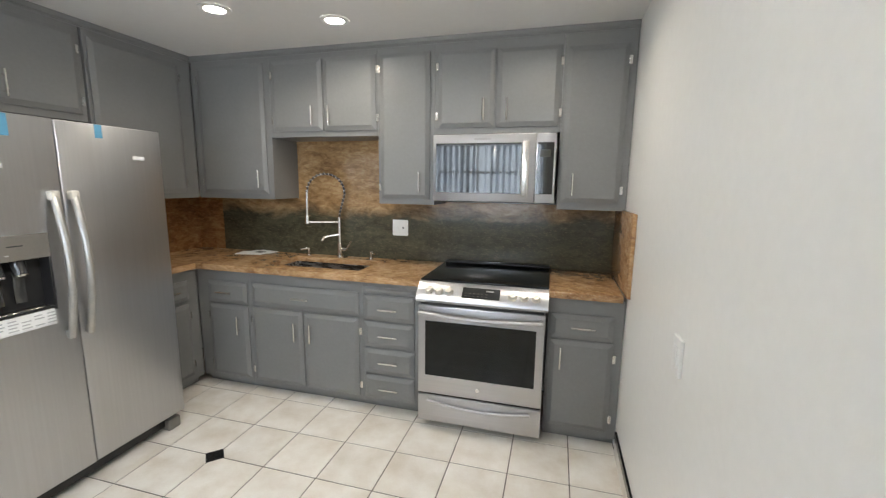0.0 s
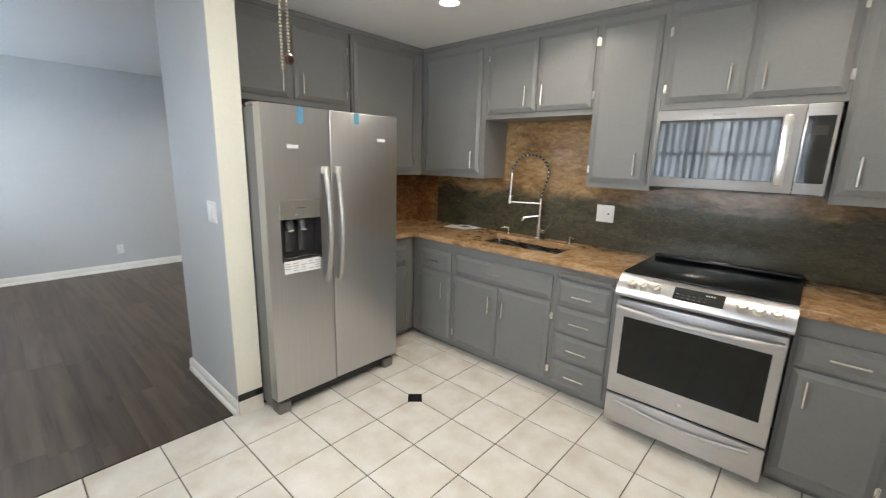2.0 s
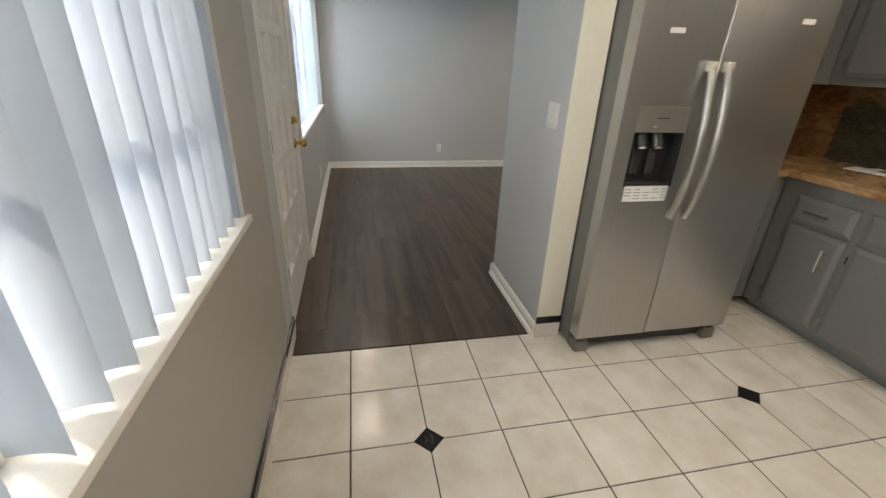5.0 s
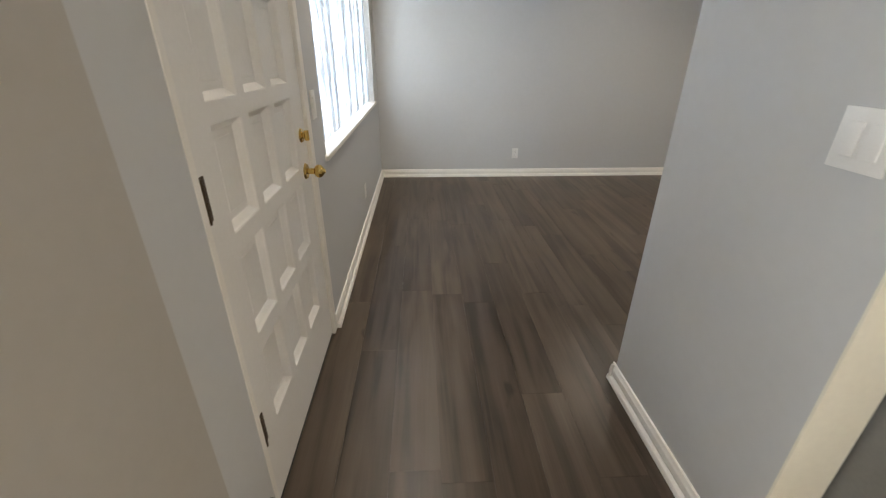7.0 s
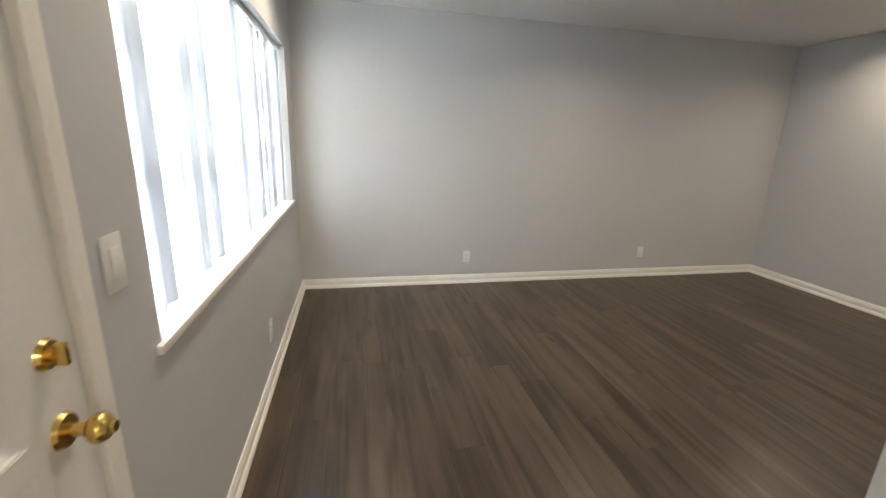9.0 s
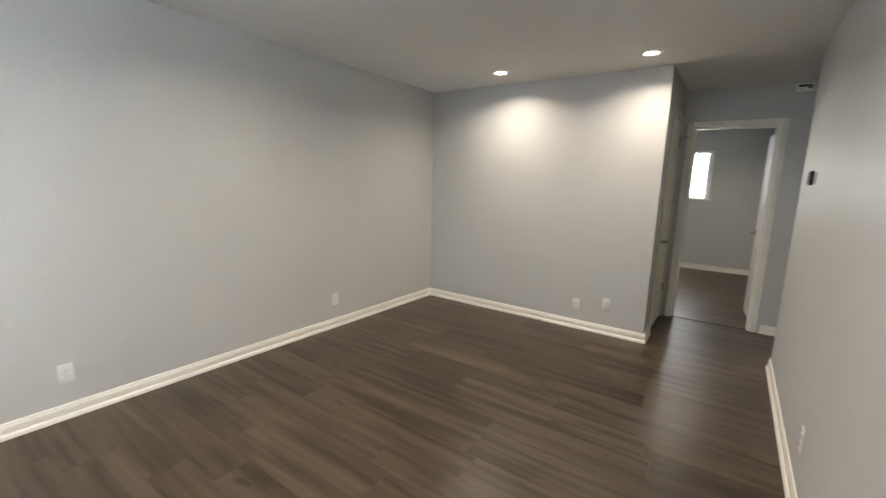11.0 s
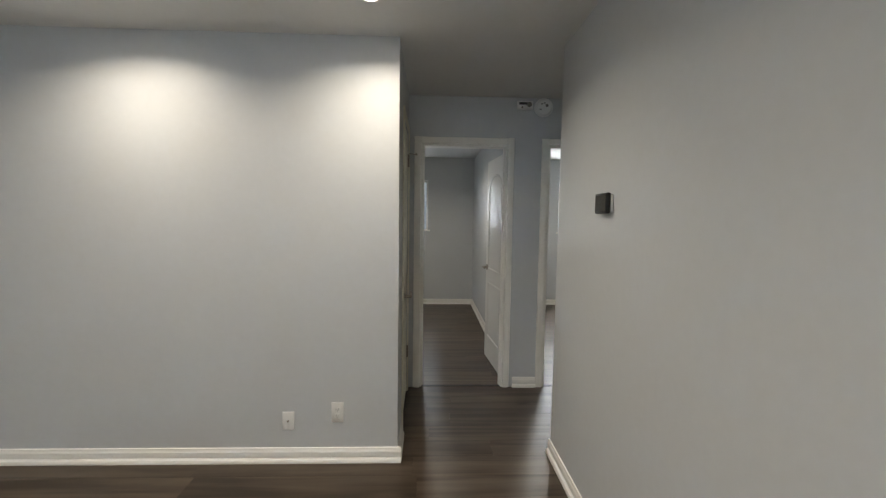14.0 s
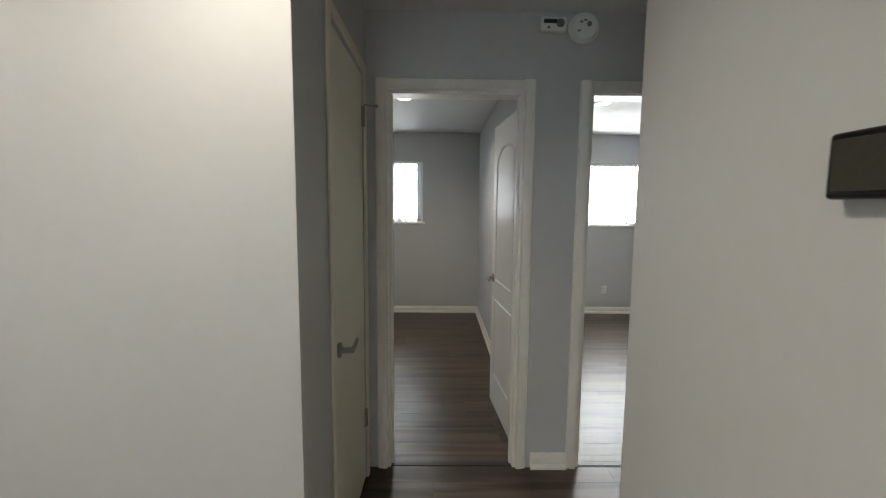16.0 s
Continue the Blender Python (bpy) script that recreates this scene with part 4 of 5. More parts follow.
# ---------------------------------------------------------------- ceiling fan
def ceiling_fan():
    t = thing("ceiling_fan", "dark cherry ceiling fan with two beaded pull chains", "fan", (-1.42, -2.325, ZK))
    bm = cyl(B(), (0, 0, -0.04), (0, 0, 0), 0.03, 0.065, 24)
    part("canopy", bm, BRASS, t)
    part("downrod", cyl(B(), (0, 0, -0.10), (0, 0, -0.04), 0.012), BRASS, t)
    bm = cyl(B(), (0, 0, -0.24), (0, 0, -0.10), 0.10, 0.085, 28)
    cyl(bm, (0, 0, -0.30), (0, 0, -0.24), 0.05, 0.07, 24)
    part("motor", bm, BRASS, t)
    part("light_collar", cyl(B(), (0, 0, -0.325), (0, 0, -0.30), 0.108, 0.075, 28), BRASS, t)
    bm = ball(B(), (0, 0, -0.326), 0.085, 1, 1, 1.15, 24)
    bmesh.ops.bisect_plane(bm, geom=bm.verts[:] + bm.edges[:] + bm.faces[:], plane_co=(0, 0, -0.327), plane_no=(0, 0, 1), clear_outer=True)
    part("light_bowl", bm, FAN_GLASS, t, "lit frosted glass bowl")
    for k in range(5):
        a = 114 + 72 * k
        arm = part("blade_iron", bx(B(), 0.08, 0.20, -0.018, 0.018, -0.247, -0.241, 0.002, 1), BRASS, t)
        arm.matrix_basis = pose(0, 0, 0, 0, 0, a)
        bm = B()
        pts = [(0.17, -0.055), (0.62, -0.085), (0.65, -0.068), (0.66, 0), (0.66, 0.068), (0.64, 0.085), (0.17, 0.055)]
        lo, hi = [bm.verts.new((x, y, -0.24 + y * 0.18)) for x, y in pts], [bm.verts.new((x, y, -0.234 + y * 0.18)) for x, y in pts]
        bm.faces.new(lo[::-1])
        bm.faces.new(hi)
        for i in range(7):
            bm.faces.new((lo[i], lo[(i + 1) % 7], hi[(i + 1) % 7], hi[i]))
        bl = part("blade", bm, FAN_WOOD, t, "dark cherry wood blade")
        bl.matrix_basis = pose(0, 0, 0, 0, 0, a)
    for dx, dy, z1, fob in ((0.018, -0.106, 1.693, False), (0.027, -0.093, 1.731, True)):
        bm = B()
        z = -0.326
        while z > z1 - ZK:
            bmesh.ops.create_icosphere(bm, subdivisions=1, radius=0.0034, matrix=Matrix.Translation((dx, dy, z)))
            z -= 0.0075
        ch = part("pull_chain", bm, PULL_BRASS, t, "beaded metal pull chain")
        if fob:
            bm = ball(B(), (dx, dy, z1 - ZK - 0.012), 0.0115, 1, 1, 1.15)
            part("fob", bm, FAN_WOOD, ch, "dark wooden pull")


ceiling_fan()


# ---------------------------------------------------------------- doors
def casing(name, hole, y, out, label, width=0.057, legs=True):
    """Moulded casing round a doorway in a wall along x."""
    x0, x1, z0, z1 = hole
    t = tagged(new(name), label, "door", kind="structure")
    pr = [(0, 0), (0.016, 0.004), (0.016, width * 0.55), (0.011, width * 0.7), (0.011, width - 0.006), (0, width)]
    for s, x in ((-1, x0), (1, x1)):
        bm = extrude_profile(B(), [(x + s * u, y + out * o) for o, u in pr], "z", 0, z1 + width)
        part("casing", bm, TRIM, t)
    bm = extrude_profile(B(), [(y + out * o, z1 + u) for o, u in pr], "x", x0 + 0.0005, x1 - 0.0005)
    part("casing", bm, TRIM, t)
    return t


def jamb(parent, hole, y0, y1, th=0.016):
    x0, x1, z0, z1 = hole
    part("jamb", bx(B(), x0 + 0.0005, x0 + th, y0, y1, 0, z1 - 0.0005), TRIM, parent)
    part("jamb", bx(B(), x1 - th, x1 - 0.0005, y0, y1, 0, z1 - 0.0005), TRIM, parent)
    part("jamb", bx(B(), x0 + th, x1 - th, y0, y1, z1 - th, z1 - 0.0005), TRIM, parent)
    part("door_stop", bx(B(), x0 + th, x0 + th + 0.011, y0 + 0.03, y0 + 0.065, 0, z1 - th), TRIM, parent)
    part("door_stop", bx(B(), x1 - th - 0.011, x1 - th, y0 + 0.03, y0 + 0.065, 0, z1 - th), TRIM, parent)


for nm, hole in (("door_bedroom_west", D1), ("door_bedroom_east", D2)):
    f = casing(nm, hole, 2.675, -1, "white painted moulded doorway casing")
    jamb(f, hole, 2.676, 2.789)
    part("threshold", bx(B(), hole[0] + 0.017, hole[1] - 0.017, 2.685, 2.712, -0.002, 0.004, 0.001, 1), DARK, f, "dark floor joint strip")


def butt_hinge(parent, at, rz, material=NICKEL, h=0.09):
    bm = bx(B(), -0.014, 0.014, -0.0012, 0.0012, -h / 2, h / 2)
    cyl(bm, (0, -0.004, -h / 2), (0, -0.004, h / 2), 0.0055, n=10)
    o = part("hinge", bm, material, parent, "worn metal butt hinge")
    o.matrix_basis = pose(*at, 0, 0, rz)
    return o


def raised_ring(bm, outline, y, h, wd):
    """A raised moulding that follows a closed outline in x-z, facing -y."""
    k = len(outline)
    cx, cz = sum(p[0] for p in outline) / k, sum(p[1] for p in outline) / k

    def ring(d, yy):
        out = []
        for i in range(k):
            a, b, c = Vector(outline[i - 1]), Vector(outline[i]), Vector(outline[(i + 1) % k])
            e = ((b - a).normalized() + (c - b).normalized()).normalized()
            nn = Vector((-e.y, e.x))
            if nn.dot(Vector((cx, cz)) - b) < 0:
                nn = -nn
            p = b + nn * d
            out.append(bm.verts.new((p.x, yy, p.y)))
        return out
    rs = [ring(0, y), ring(wd * 0.35, y - h), ring(wd * 0.65, y - h), ring(wd, y), ring(wd * 2.2, y - h * 0.45)]
    for a, b in zip(rs, rs[1:]):
        for i in range(k):
            bm.faces.new((a[i], a[(i + 1) % k], b[(i + 1) % k], b[i]))
    bm.faces.new(rs[-1])


def arch_door():
    """White two-panel door with an arched upper panel, standing open into the bedroom."""
    w, h = 0.69, 2.015
    t = thing("interior_door", "white two-panel arched door standing open into the bedroom", "door", (-3.566, 2.83, 0), 95)
    # local x runs from the hinge edge to the latch edge, -y is the face turned away from the wall
    bm = bx(B(), 0, w, 0.001, 0.034, 0.008, h, 0.002, 1)
    s = part("slab", bm, DOOR_WHITE, t)
    x0, x1 = 0.11, w - 0.11
    up = [(x0, 0.93), (x1, 0.93), (x1, 1.73)] + [((x0 + x1) / 2 + (x1 - x0) / 2 * math.cos(a), 1.73 + 0.13 * math.sin(a)) for a in [math.pi * k / 10 for k in range(1, 10)]] + [(x0, 1.73)]
    lo = [(x0, 0.24), (x1, 0.24), (x1, 0.80), (x0, 0.80)]
    for side in (0, 1):
        for o in (up, lo):
            bm = B()
            raised_ring(bm, o, 0.0, 0.007, 0.022)
            p = part("panel", bm, DOOR_WHITE, s)
            p.matrix_basis = pose(0, 0.001, 0) if side == 0 else Matrix.Translation((w, 0.034, 0)) @ pose(0, 0, 0, 0, 0, 180)
    for y, s in ((0, -1), (0.035, 1)):
        bm = cyl(B(), (w - 0.06, y, 0.945), (w - 0.06, y + s * 0.008, 0.945), 0.03)
        cyl(bm, (w - 0.06, y + s * 0.008, 0.945), (w - 0.06, y + s * 0.045, 0.945), 0.011)
        cyl(bm, (w - 0.055, y + s * 0.045, 0.945), (w - 0.15, y + s * 0.05, 0.942), 0.010, 0.008)
        part("door_lever", bm, NICKEL, t, "dull nickel lever handle")
    for z in (0.34, 1.83):
        butt_hinge(t, (-0.007, 0.037, z), 180, OLD_BRASS, 0.1)


arch_door()


def closet_door():
    """Plain cream closet door in the hall's west wall, closed."""
    y0, y1, z1 = CD[0], CD[1], CD[3]
    t = thing("closet_door", "plain cream painted closet door, closed, with lever handle", "door", (-4.434, y0, 0), 90)
    w = y1 - y0
    part("slab", bx(B(), 0.012, w - 0.012, 0.003, 0.035, 0.012, z1 - 0.012, 0.002, 1), CREAM, t)
    bm = cyl(B(), (0.07, 0.002, 0.905), (0.07, -0.009, 0.905), 0.029)
    cyl(bm, (0.07, -0.008, 0.905), (0.07, -0.05, 0.905), 0.011)
    tube(bm, [(0.066, -0.05, 0.905), (0.10, -0.053, 0.907), (0.17, -0.05, 0.915)], [0.011, 0.009, 0.0075])
    part("door_lever", bm, NICKEL, t, "dull nickel lever handle")
    for z in (0.345, 1.89):
        bm = bx(B(), w - 0.028, w + 0.002, -0.002, 0.003, z - 0.048, z + 0.048)
        cyl(bm, (w - 0.011, -0.006, z - 0.048), (w - 0.011, -0.006, z + 0.048), 0.006, n=10)
        if z > 1:
            cyl(bm, (w - 0.011, -0.006, z + 0.055), (w + 0.01, -0.06, z + 0.055), 0.004, n=8)
            cyl(bm, (w + 0.01, -0.06, z + 0.055), (w + 0.014, -0.07, z + 0.055), 0.008, n=10)
        part("hinge", bm, NICKEL, t, "nickel hinge" + (" with a door stop pin" if z > 1 else ""))
    c = tagged(new("trim_closet_door"), "cream painted closet door casing", "trim", kind="structure")
    for a, b in ((y0 - 0.045, y0), (y1, y1 + 0.045)):
        part("casing", bx(B(), -4.4335, -4.422, a, b, 0, z1 + 0.045, 0.003, 1), CREAM, c)
    part("casing", bx(B(), -4.4335, -4.422, y0 + 0.0005, y1 - 0.0005, z1, z1 + 0.045, 0.003, 1), CREAM, c)


closet_door()


def front_door():
    """White front door with fifteen recessed raised panels, hinged beside the kitchen."""
    xh, w, h = -2.985, 0.905, 2.04
    t = thing("front_door", "white painted fifteen-panel front door, closed, brass knob", "door", (xh, YS - 0.012, 0))
    cols = [(-0.123, -0.302), (-0.353, -0.527), (-0.579, -0.759)]
    rows = [(0.272, 0.541), (0.594, 0.859), (0.911, 1.18), (1.228, 1.498), (1.548, 1.816)]
    D = 0.044
    bm = B()
    xs = [0] + [v for c in cols for v in c] + [-w]
    zs = [0.012] + [v for r in rows for v in r] + [h]
    for i in range(len(xs) - 1):
        for j in range(len(zs) - 1):
            if i % 2 == 1 and j % 2 == 1:
                continue
            bx(bm, xs[i + 1], xs[i], -D, 0, zs[j], zs[j + 1])
    bmesh.ops.remove_doubles(bm, verts=bm.verts[:], dist=1e-5)
    part("door_frame", bm, DOOR_WHITE, t, smooth=None)
    for c in cols:
        for r in rows:
            bm = B()
            x1, x0, z0, z1 = c[0], c[1], r[0], r[1]
            rings = []
            for ins, y in ((0, -0.001), (0.003, -0.0015), (0.006, -0.006), (0.018, -0.017), (0.021, -0.021), (0.0245, -0.0215), (0.040, -0.0215), (0.0425, -0.019)):
                rings.append([bm.verts.new(p) for p in ((x0 + ins, y, z0 + ins), (x1 - ins, y, z0 + ins), (x1 - ins, y, z1 - ins), (x0 + ins, y, z1 - ins))])
            for a, b in zip(rings, rings[1:]):
                for i in range(4):
                    bm.faces.new((a[i], a[(i + 1) % 4], b[(i + 1) % 4], b[i]))
            bm.faces.new(rings[-1])
            part("panel", bm, DOOR_WHITE, t, smooth=None)
    for z, r, k in ((0.885, 0.033, "knob"), (1.03, 0.028, "deadbolt")):
        x = -0.835
        bm = cyl(B(), (x, 0.0, z), (x, 0.008, z), r, r * 0.85, 24)
        if k == "knob":
            cyl(bm, (x, 0.008, z), (x, 0.04, z), 0.012)
            ball(bm, (x, 0.055, z), 0.027, 1, 0.8, 1, 20)
            cyl(bm, (x, 0.072, z), (x, 0.08, z), 0.012, 0.010)
        else:
            cyl(bm, (x, 0.008, z), (x, 0.016, z), 0.012)
            bx(bm, x - 0.006, x + 0.006, 0.014, 0.032, z - 0.02, z + 0.02, 0.003)
        part(k, bm, BRASS, t, "polished brass " + k)
    for z in (0.33, 1.035, 1.83):
        bm = bx(B(), -0.034, 0.002, -0.001, 0.003, z - 0.052, z + 0.052)
        cyl(bm, (-0.004, 0.006, z - 0.052), (-0.004, 0.006, z + 0.052), 0.0075, n=10)
        for dz in (-0.03, 0, 0.03):
            cyl(bm, (-0.004, 0.006, z + dz - 0.001), (-0.004, 0.006, z + dz + 0.001), 0.0085, n=10)
        part("hinge", bm, OLD_BRASS, t, "worn dark brass hinge")
    f = tagged(new("door_frame_front"), "white painted front door frame", "door", kind="structure")
    x0, x1, z1 = FD[0], FD[1], FD[3]
    part("jamb", bx(B(), x0 + 0.0005, x0 + 0.05, YS - 0.139, YS + 0.004, 0, z1 - 0.001, 0.003, 1), TRIM, f)
    part("jamb", bx(B(), x1 - 0.027, x1 - 0.0005, YS - 0.139, YS + 0.001, 0, z1 - 0.001, 0.003, 1), TRIM, f)
    part("jamb", bx(B(), x0 + 0.0505, x1 - 0.0275, YS - 0.139, YS + 0.004, z1 - 0.03, z1 - 0.001, 0.003, 1), TRIM, f)
    part("threshold", bx(B(), x0 + 0.051, x1 - 0.028, YS - 0.139, YS - 0.01, -0.002, 0.010, 0.003, 1), DARK, f, "dark threshold")


front_door()


# ---------------------------------------------------------------- plates and fixtures
def plate(name, label, category, at, rz, w, h, kind, deep=0.006):
    """A wall plate in the local x-z plane, facing -y."""
    t = thing(name, label, category, at, rz)
    part("cover", bx(B(), -w / 2, w / 2, -deep, 0, -h / 2, h / 2, 0.0022), WHITE_PLASTIC, t)
    if kind == "outlet":
        for z in (-0.019, 0.019):
            bm = bx(B(), -0.0165, 0.0165, -deep - 0.0022, -deep + 0.001, z - 0.0145, z + 0.0145, 0.004)
            f = part("socket", bm, WHITE_PLASTIC, t)
            bm = B()
            for x in (-0.006, 0.006):
                bx(bm, x - 0.0011, x + 0.0011, -deep - 0.0028, -deep - 0.002, z - 0.002, z + 0.006)
            cyl(bm, (0, -deep - 0.002, z - 0.008), (0, -deep - 0.0028, z - 0.008), 0.0026, n=8)
            part("slot", bm, DARK, f)
    elif kind == "jack":
        part("jack", cyl(B(), (0, -deep + 0.001, 0), (0, -deep - 0.006, 0), 0.0055), NICKEL, t)
    elif kind == "gfci":
        part("socket", bx(B(), 0.006, 0.042, -deep - 0.003, -deep + 0.001, -0.034, 0.034, 0.002), WHITE_PLASTIC, t)
        part("slot", bx(B(), 0.018, 0.03, -deep - 0.0036, -deep - 0.0028, -0.006, 0.006), DARK, t)
        part("switch", bx(B(), -0.028, -0.014, -deep - 0.01, -deep, -0.013, 0.008, 0.003), WHITE_PLASTIC, t)
    else:
        n = 2 if kind == "double" else 1
        for i in range(n):
            x = (i - (n - 1) / 2) * 0.046
            part("rocker", bx(B(), x - 0.0165, x + 0.0165, -deep - 0.004, -deep + 0.001, -0.033, 0.033, 0.002), WHITE_PLASTIC, t)
    return t


plate("light_switch", "white switch and outlet plate on the stone backsplash", "switch", (-1.519, -0.0205, 1.158), 0, 0.122, 0.12, "gfci")
plate("light_switch", "white double rocker switch on the short partition", "switch", (-2.868, -2.1152, 1.185), 0, 0.118, 0.118, "double")
plate("light_switch", "white rocker switch beside the front door", "switch", (-4.02, YS + 0.0002, 1.125), 180, 0.072, 0.118, "single")
plate("wall_plate", "white plate on the kitchen side wall", "outlet", (-0.0002, -1.56, 0.975), -90, 0.075, 0.12, "single", 0.012)
plate("outlet", "white wall outlet above the baseboard", "outlet", (XW + 0.0002, -1.873, 0.27), 90, 0.07, 0.115, "outlet")
plate("outlet", "white wall outlet above the baseboard", "outlet", (XW + 0.0002, 0.086, 0.275), 90, 0.07, 0.115, "outlet")
plate("outlet", "white wall outlet near the hall corner", "outlet", (-4.784, YN - 0.0002, 0.30), 0, 0.07, 0.118, "outlet")
plate("cable_outlet", "white cable plate with a round jack", "outlet", (-5.068, YN - 0.0002, 0.25), 0, 0.068, 0.108, "jack")
plate("outlet", "white wall outlet under the window", "outlet", (-5.41, YS + 0.0002, 0.30), 180, 0.07, 0.115, "outlet")
plate("outlet", "white wall outlet on the partition", "outlet", (XE - 0.0002, -0.07, 0.30), -90, 0.07, 0.118, "outlet")
plate("outlet", "white wall outlet in the bedroom", "outlet", (-1.77, YB - 0.0002, 0.33), 0, 0.07, 0.115, "outlet")


def downlight(x, y, z, watts, colour):
    t = thing("downlight", "round white recessed ceiling light, lit", "ceiling light", (x, y, z), group="recessed ceiling lights")
    bm = B()
    n = 32
    prof = [(0.080, -0.0005), (0.078, -0.005), (0.056, -0.008), (0.053, -0.003)]
    rings = [[bm.verts.new((r * math.cos(2 * math.pi * k / n), r * math.sin(2 * math.pi * k / n), h)) for k in range(n)] for r, h in prof]
    for a, b in zip(rings, rings[1:]):
        for k in range(n):
            bm.faces.new((a[k], a[(k + 1) % n], b[(k + 1) % n], b[k]))
    part("trim_ring", bm, WHITE_PLASTIC, t)
    part("diffuser", cyl(B(), (0, 0, -0.0035), (0, 0, -0.0005), 0.054, n=32), LAMP_GLOW, t, "glowing round diffuser")
    la = bpy.data.lights.new("downlight_lamp", "AREA")
    la.shape, la.size, la.energy, la.color, la.spread = "DISK", 0.12, watts, colour, radians(148)
    o = new("downlight_lamp", la)
    o.parent = t
    o.matrix_basis = pose(0, 0, -0.011)


WARM = (1.0, 0.945, 0.865)
for x, y in KITCHEN_LAMPS:
    downlight(x, y, ZK, LAMP_WATTS["kitchen"], (1.0, 0.90, 0.75))
for x, y in LIVING_LAMPS:
    downlight(x, y, ZC, LAMP_WATTS["living"], WARM)
for x, y in BEDROOM_LAMPS:
    downlight(x, y, ZC, LAMP_WATTS["bedroom"], WARM)


def thermostat():
    t = thing("thermostat", "small thermostat with a black glossy screen and white sides", "thermostat", (XE, 0.996, 1.511), -90)
    part("backplate", bx(B(), -0.064, 0.064, -0.011, 0, -0.038, 0.038, 0.008), WHITE_PLASTIC, t)
    f = part("housing", bx(B(), -0.062, 0.062, -0.03, -0.0112, -0.044, 0.044, 0.007, 3), BLACK_PLASTIC, t, "black rounded housing")
    part("screen", bx(B(), -0.052, 0.052, -0.0312, -0.03, -0.034, 0.034, 0.0005, 1), DISPLAY, f, "dark grey screen")


def smoke_alarm():
    t = thing("smoke_alarm", "round white smoke alarm high on the hall wall", "smoke alarm", (-3.335, 2.675, 2.352), 0)
    bm = cyl(B(), (0, 0, 0), (0, -0.014, 0), 0.076, 0.076, 32)
    cyl(bm, (0, -0.014, 0), (0, -0.034, 0), 0.070, 0.058, 32)
    part("case", bm, WHITE_PLASTIC, t)
    part("test_button", cyl(B(), (0.02, -0.033, 0.012), (0.02, -0.037, 0.012), 0.012), GREY_PLASTIC, t)
    for x, z in ((-0.03, -0.02), (0.0, 0.03), (-0.02, 0.022)):
        part("vent", bx(B(), x - 0.008, x + 0.008, -0.0355, -0.033, z - 0.004, z + 0.004), GREY_PLASTIC, t)
    t2 = thing("door_chime", "small white alarm box with a round grey speaker", "alarm", (-3.492, 2.675, 2.364), 0)
    part("case", bx(B(), -0.064, 0.064, -0.032, 0, -0.034, 0.034, 0.005), WHITE_PLASTIC, t2)
    part("label_panel", bx(B(), -0.05, 0.018, -0.0332, -0.032, 0.002, 0.022), DARK, t2, "dark label window")
    bm = cyl(B(), (0.034, -0.032, 0.004), (0.034, -0.036, 0.004), 0.021, 0.019, 24)
    part("speaker", bm, GREY_PLASTIC, t2)
    part("button", cyl(B(), (-0.025, -0.032, -0.018), (-0.025, -0.035, -0.018), 0.007), GREY_PLASTIC, t2)


thermostat()
smoke_alarm()


# ---------------------------------------------------------------- outside, seen through the blinds
def hedge(x0, x1, y0, y1, z0, z1, n, label):
    rnd = random.Random(5)
    bm = B()
    for _ in range(n):
        c = Vector((rnd.uniform(x0, x1), rnd.uniform(y0, y1), rnd.uniform(z0, z1) - rnd.random() * 0.1))
        q = Euler((rnd.uniform(0, 6), rnd.uniform(0, 6), rnd.uniform(0, 6))).to_matrix()
        s = rnd.uniform(0.04, 0.09)
        bm.faces.new([bm.verts.new(c + q @ Vector(p) * s) for p in ((-1, 0, 0), (0, -0.45, 0.12), (1, 0, 0), (0, 0.45, 0.12))])
    ob = part("hedge", bm, LEAF, None, smooth=None)
    tagged(ob, label, "hedge", kind="stuff")


hedge(-8, 2, -7.4, -6.6, -0.16, 0.9, 5000, "green leafy hedge beyond the window")
hedge(-8, 2, 9.3, 9.9, -0.16, 1.0, 3500, "green leafy hedge behind the bedrooms")
house = tagged(new("neighbour_house"), "cream stucco neighbour house with a low shingle roof", "house")
part("wall", bx(B(), -14, 8, -17, -11, -0.16, 2.7), STUCCO, house)
part("roof", extrude_profile(B(), [(-17.6, 2.7), (-10.4, 2.7), (-14, 4.2)], "x", -14.5, 8.5), ROOF, house)
for x in (-9, -4.5, 0.5):
    wdw = part("window", bx(B(), x, x + 1.6, -11.0, -10.97, 0.9, 2.1), BLACK_GLASS, house)
    part("frame", bx(B(), x - 0.06, x + 1.66, -10.985, -10.96, 0.84, 0.9), TRIM, wdw)
house = tagged(new("neighbour_house"), "cream stucco neighbour wall behind the bedrooms", "house")
part("wall", bx(B(), -14, 8, 13, 18, -0.16, 2.9), STUCCO, house)
part("roof", extrude_profile(B(), [(12.4, 2.9), (18.6, 2.9), (15.5, 4.3)], "x", -14.5, 8.5), ROOF, house)


def iron_fence(y, x0, x1):
    t = tagged(new("iron_fence"), "white painted iron bar fence outside the kitchen window", "fence")
    for z in (0.1, 0.62, 1.12):
        part("rail", bx(B(), x0, x1, y - 0.015, y + 0.015, z, z + 0.03), IRON, t)
    me = None
    x = x0
    while x <= x1:
        if me is None:
            me = mesh_of("bar", bx(B(), -0.008, 0.008, y - 0.008, y + 0.008, -0.16, 1.2), IRON)
        o = new("bar", me)
        o.parent = t
        o.location.x = x
        x += 0.12


iron_fence(-5.4, -4.6, 1.4)


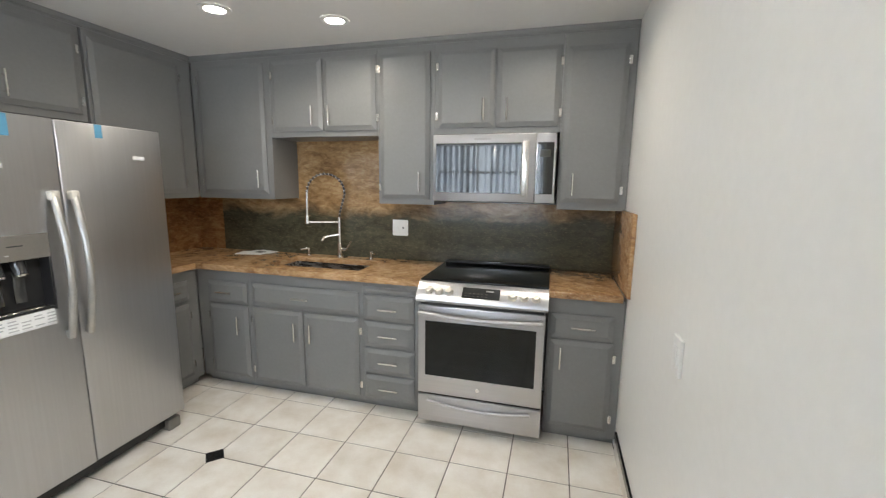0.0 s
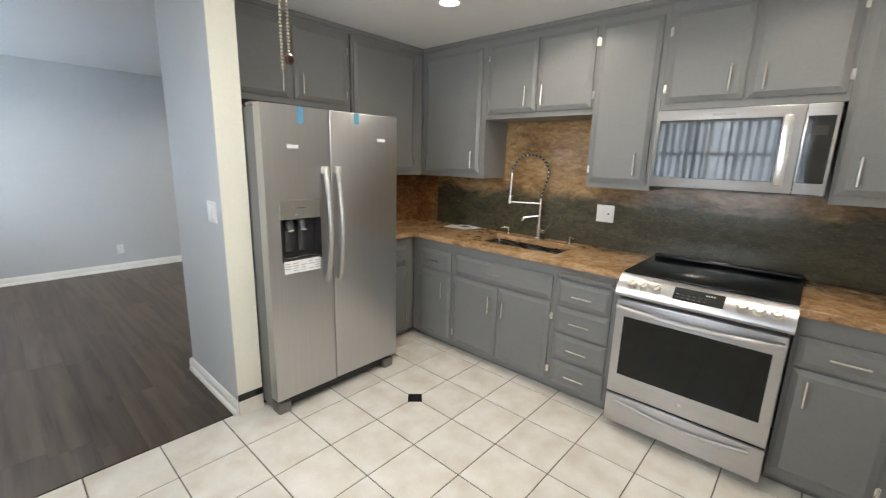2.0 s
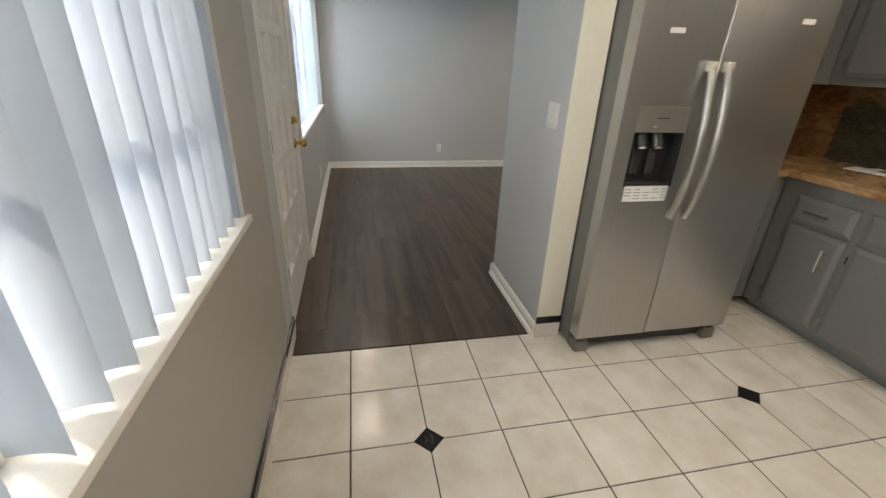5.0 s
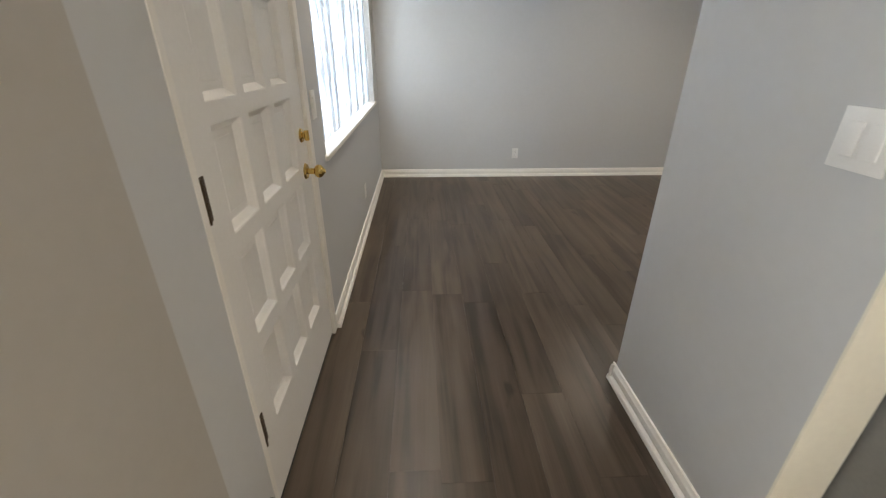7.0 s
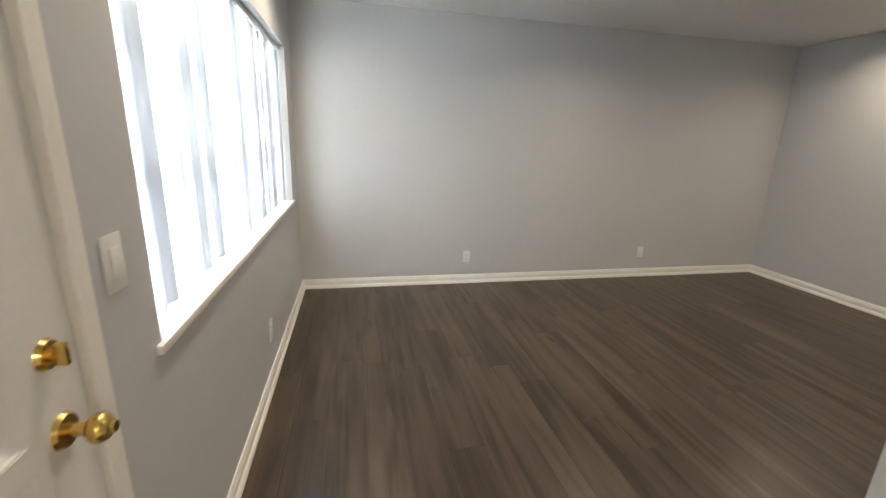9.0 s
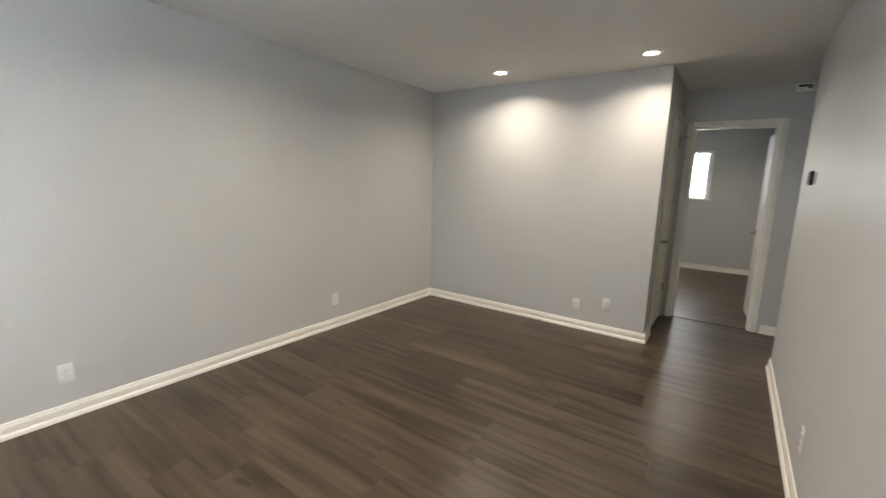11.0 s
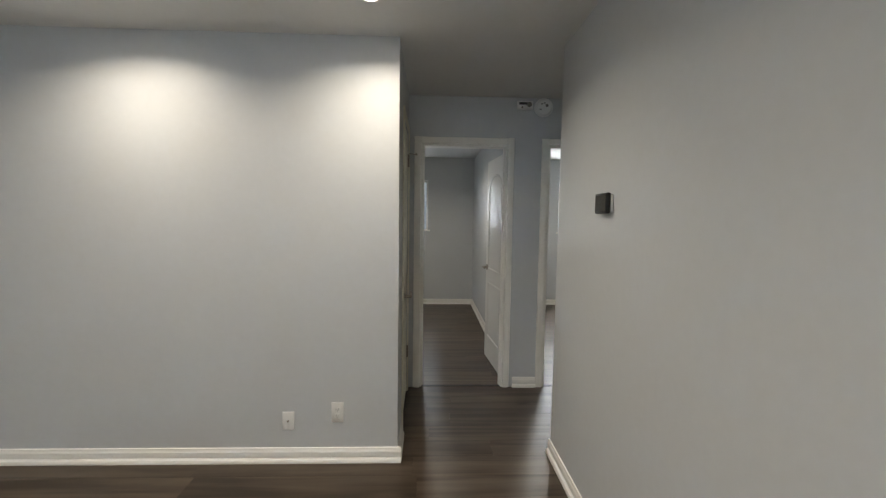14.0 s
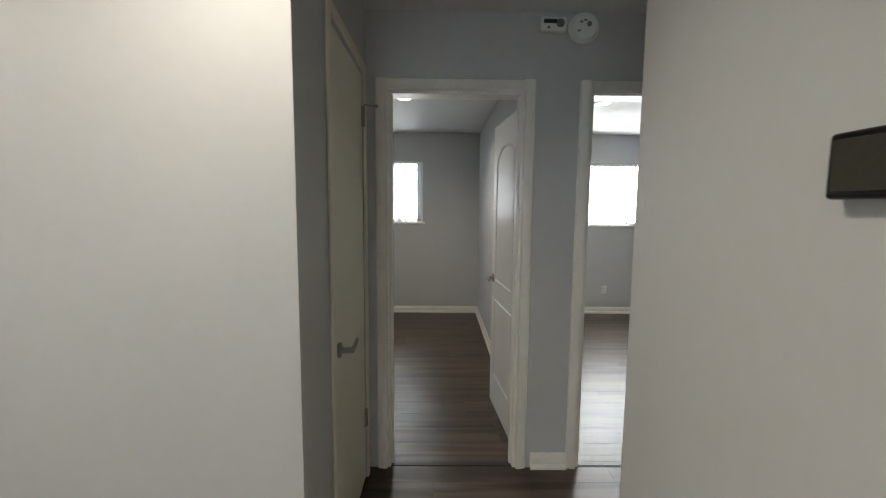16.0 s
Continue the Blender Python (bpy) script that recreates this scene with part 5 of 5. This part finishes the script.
# ---------------------------------------------------------------- floor pieces, last
PX, PY = 0.3128, 0.3105
GX, GY = -2.133, -1.267


def floor_tiles():
    floor = bpy.data.objects["floor_kitchen"]
    g = 0.0028
    ev, ed = {}, {}
    for i in range(-4, 7):
        for j in range(-7 if i >= -2 else -2, 5):
            x0, y0 = GX + i * PX, GY + j * PY
            x1, y1 = min(x0 + PX, -0.001), min(y0 + PY, -0.001)
            if x1 - x0 < 0.03 or y1 - y0 < 0.03:
                continue
            key = (round(x1 - x0, 3), round(y1 - y0, 3))
            if key not in ev:
                ev[key] = mesh_of("tile", bx(B(), g, key[0] - g, g, key[1] - g, -0.009, 0.0, 0.0012, 1), TILE)
            o = new("tile", ev[key])
            o.parent = floor
            o.location = (x0, y0, random.uniform(-0.0003, 0.0003))
    for y in (GY, GY - 5 * PY):
        bm = B()
        r = 0.062
        vs = [bm.verts.new((GX + a * r, y + b * r, 0.0015)) for a, b in ((1, 0), (0, 1), (-1, 0), (0, -1))]
        lo = [bm.verts.new((GX + a * (r + .002), y + b * (r + .002), -0.004)) for a, b in ((1, 0), (0, 1), (-1, 0), (0, -1))]
        bm.faces.new(vs)
        for k in range(4):
            bm.faces.new((lo[k], lo[(k + 1) % 4], vs[(k + 1) % 4], vs[k]))
        ins = part("black_insert", bm, BLACK_TILE, floor, "black diamond insert tile", smooth=None)
        if y == GY:
            continue
        bm = B()
        for s in (1, -1):
            tube(bm, [(GX + s * 0.02 * math.cos(a) + s * 0.006, y + 0.016 * math.sin(a), 0.0018) for a in (0.2, 0.8, 1.5, 2.2, 2.9)], 0.0011, 5)
        tube(bm, [(GX - 0.018, y - 0.016, 0.0018), (GX, y - 0.004, 0.0018), (GX + 0.014, y - 0.018, 0.0018)], 0.0012, 5)
        part("motif", bm, MOTIF, ins, "small pale glazed motif")


def planks():
    floor = bpy.data.objects["floor_living"]
    rnd = random.Random(11)
    W, L, g = 0.182, 1.22, 0.0004
    cache = {}
    areas = [(XW, -2.767, YS - 0.06, -2.115), (XW, XE, -2.115, YN), (-4.434, XE, YN, 1.66), (-4.434, -1.7, 1.66, 2.675),
             (D1[0], D1[1], 2.675, 2.79), (D2[0], D2[1], 2.675, 2.79), (-6.6, -3.52, 2.79, YB), (-3.43, -0.5, 2.79, YB)]
    rows = {}
    for ax0, ax1, ay0, ay1 in areas:
        j = math.floor(ay0 / W)
        while j * W < ay1:
            y0, y1 = max(j * W, ay0), min((j + 1) * W, ay1)
            if j not in rows:
                rows[j] = rnd.uniform(0, L)
            k = math.floor((ax0 - rows[j]) / L)
            while rows[j] + k * L < ax1:
                x0, x1 = max(rows[j] + k * L, ax0), min(rows[j] + (k + 1) * L, ax1)
                k += 1
                if x1 - x0 < 0.004 or y1 - y0 < 0.004:
                    continue
                key = (round(x1 - x0, 3), round(y1 - y0, 3))
                if key not in cache:
                    cache[key] = mesh_of("plank", bx(B(), g, key[0] - g, g, key[1] - g, -0.009, 0.0), PLANK)
                o = new("plank", cache[key])
                o.parent = floor
                o.location = (x0, y0, 0)
            j += 1


floor_tiles()
planks()
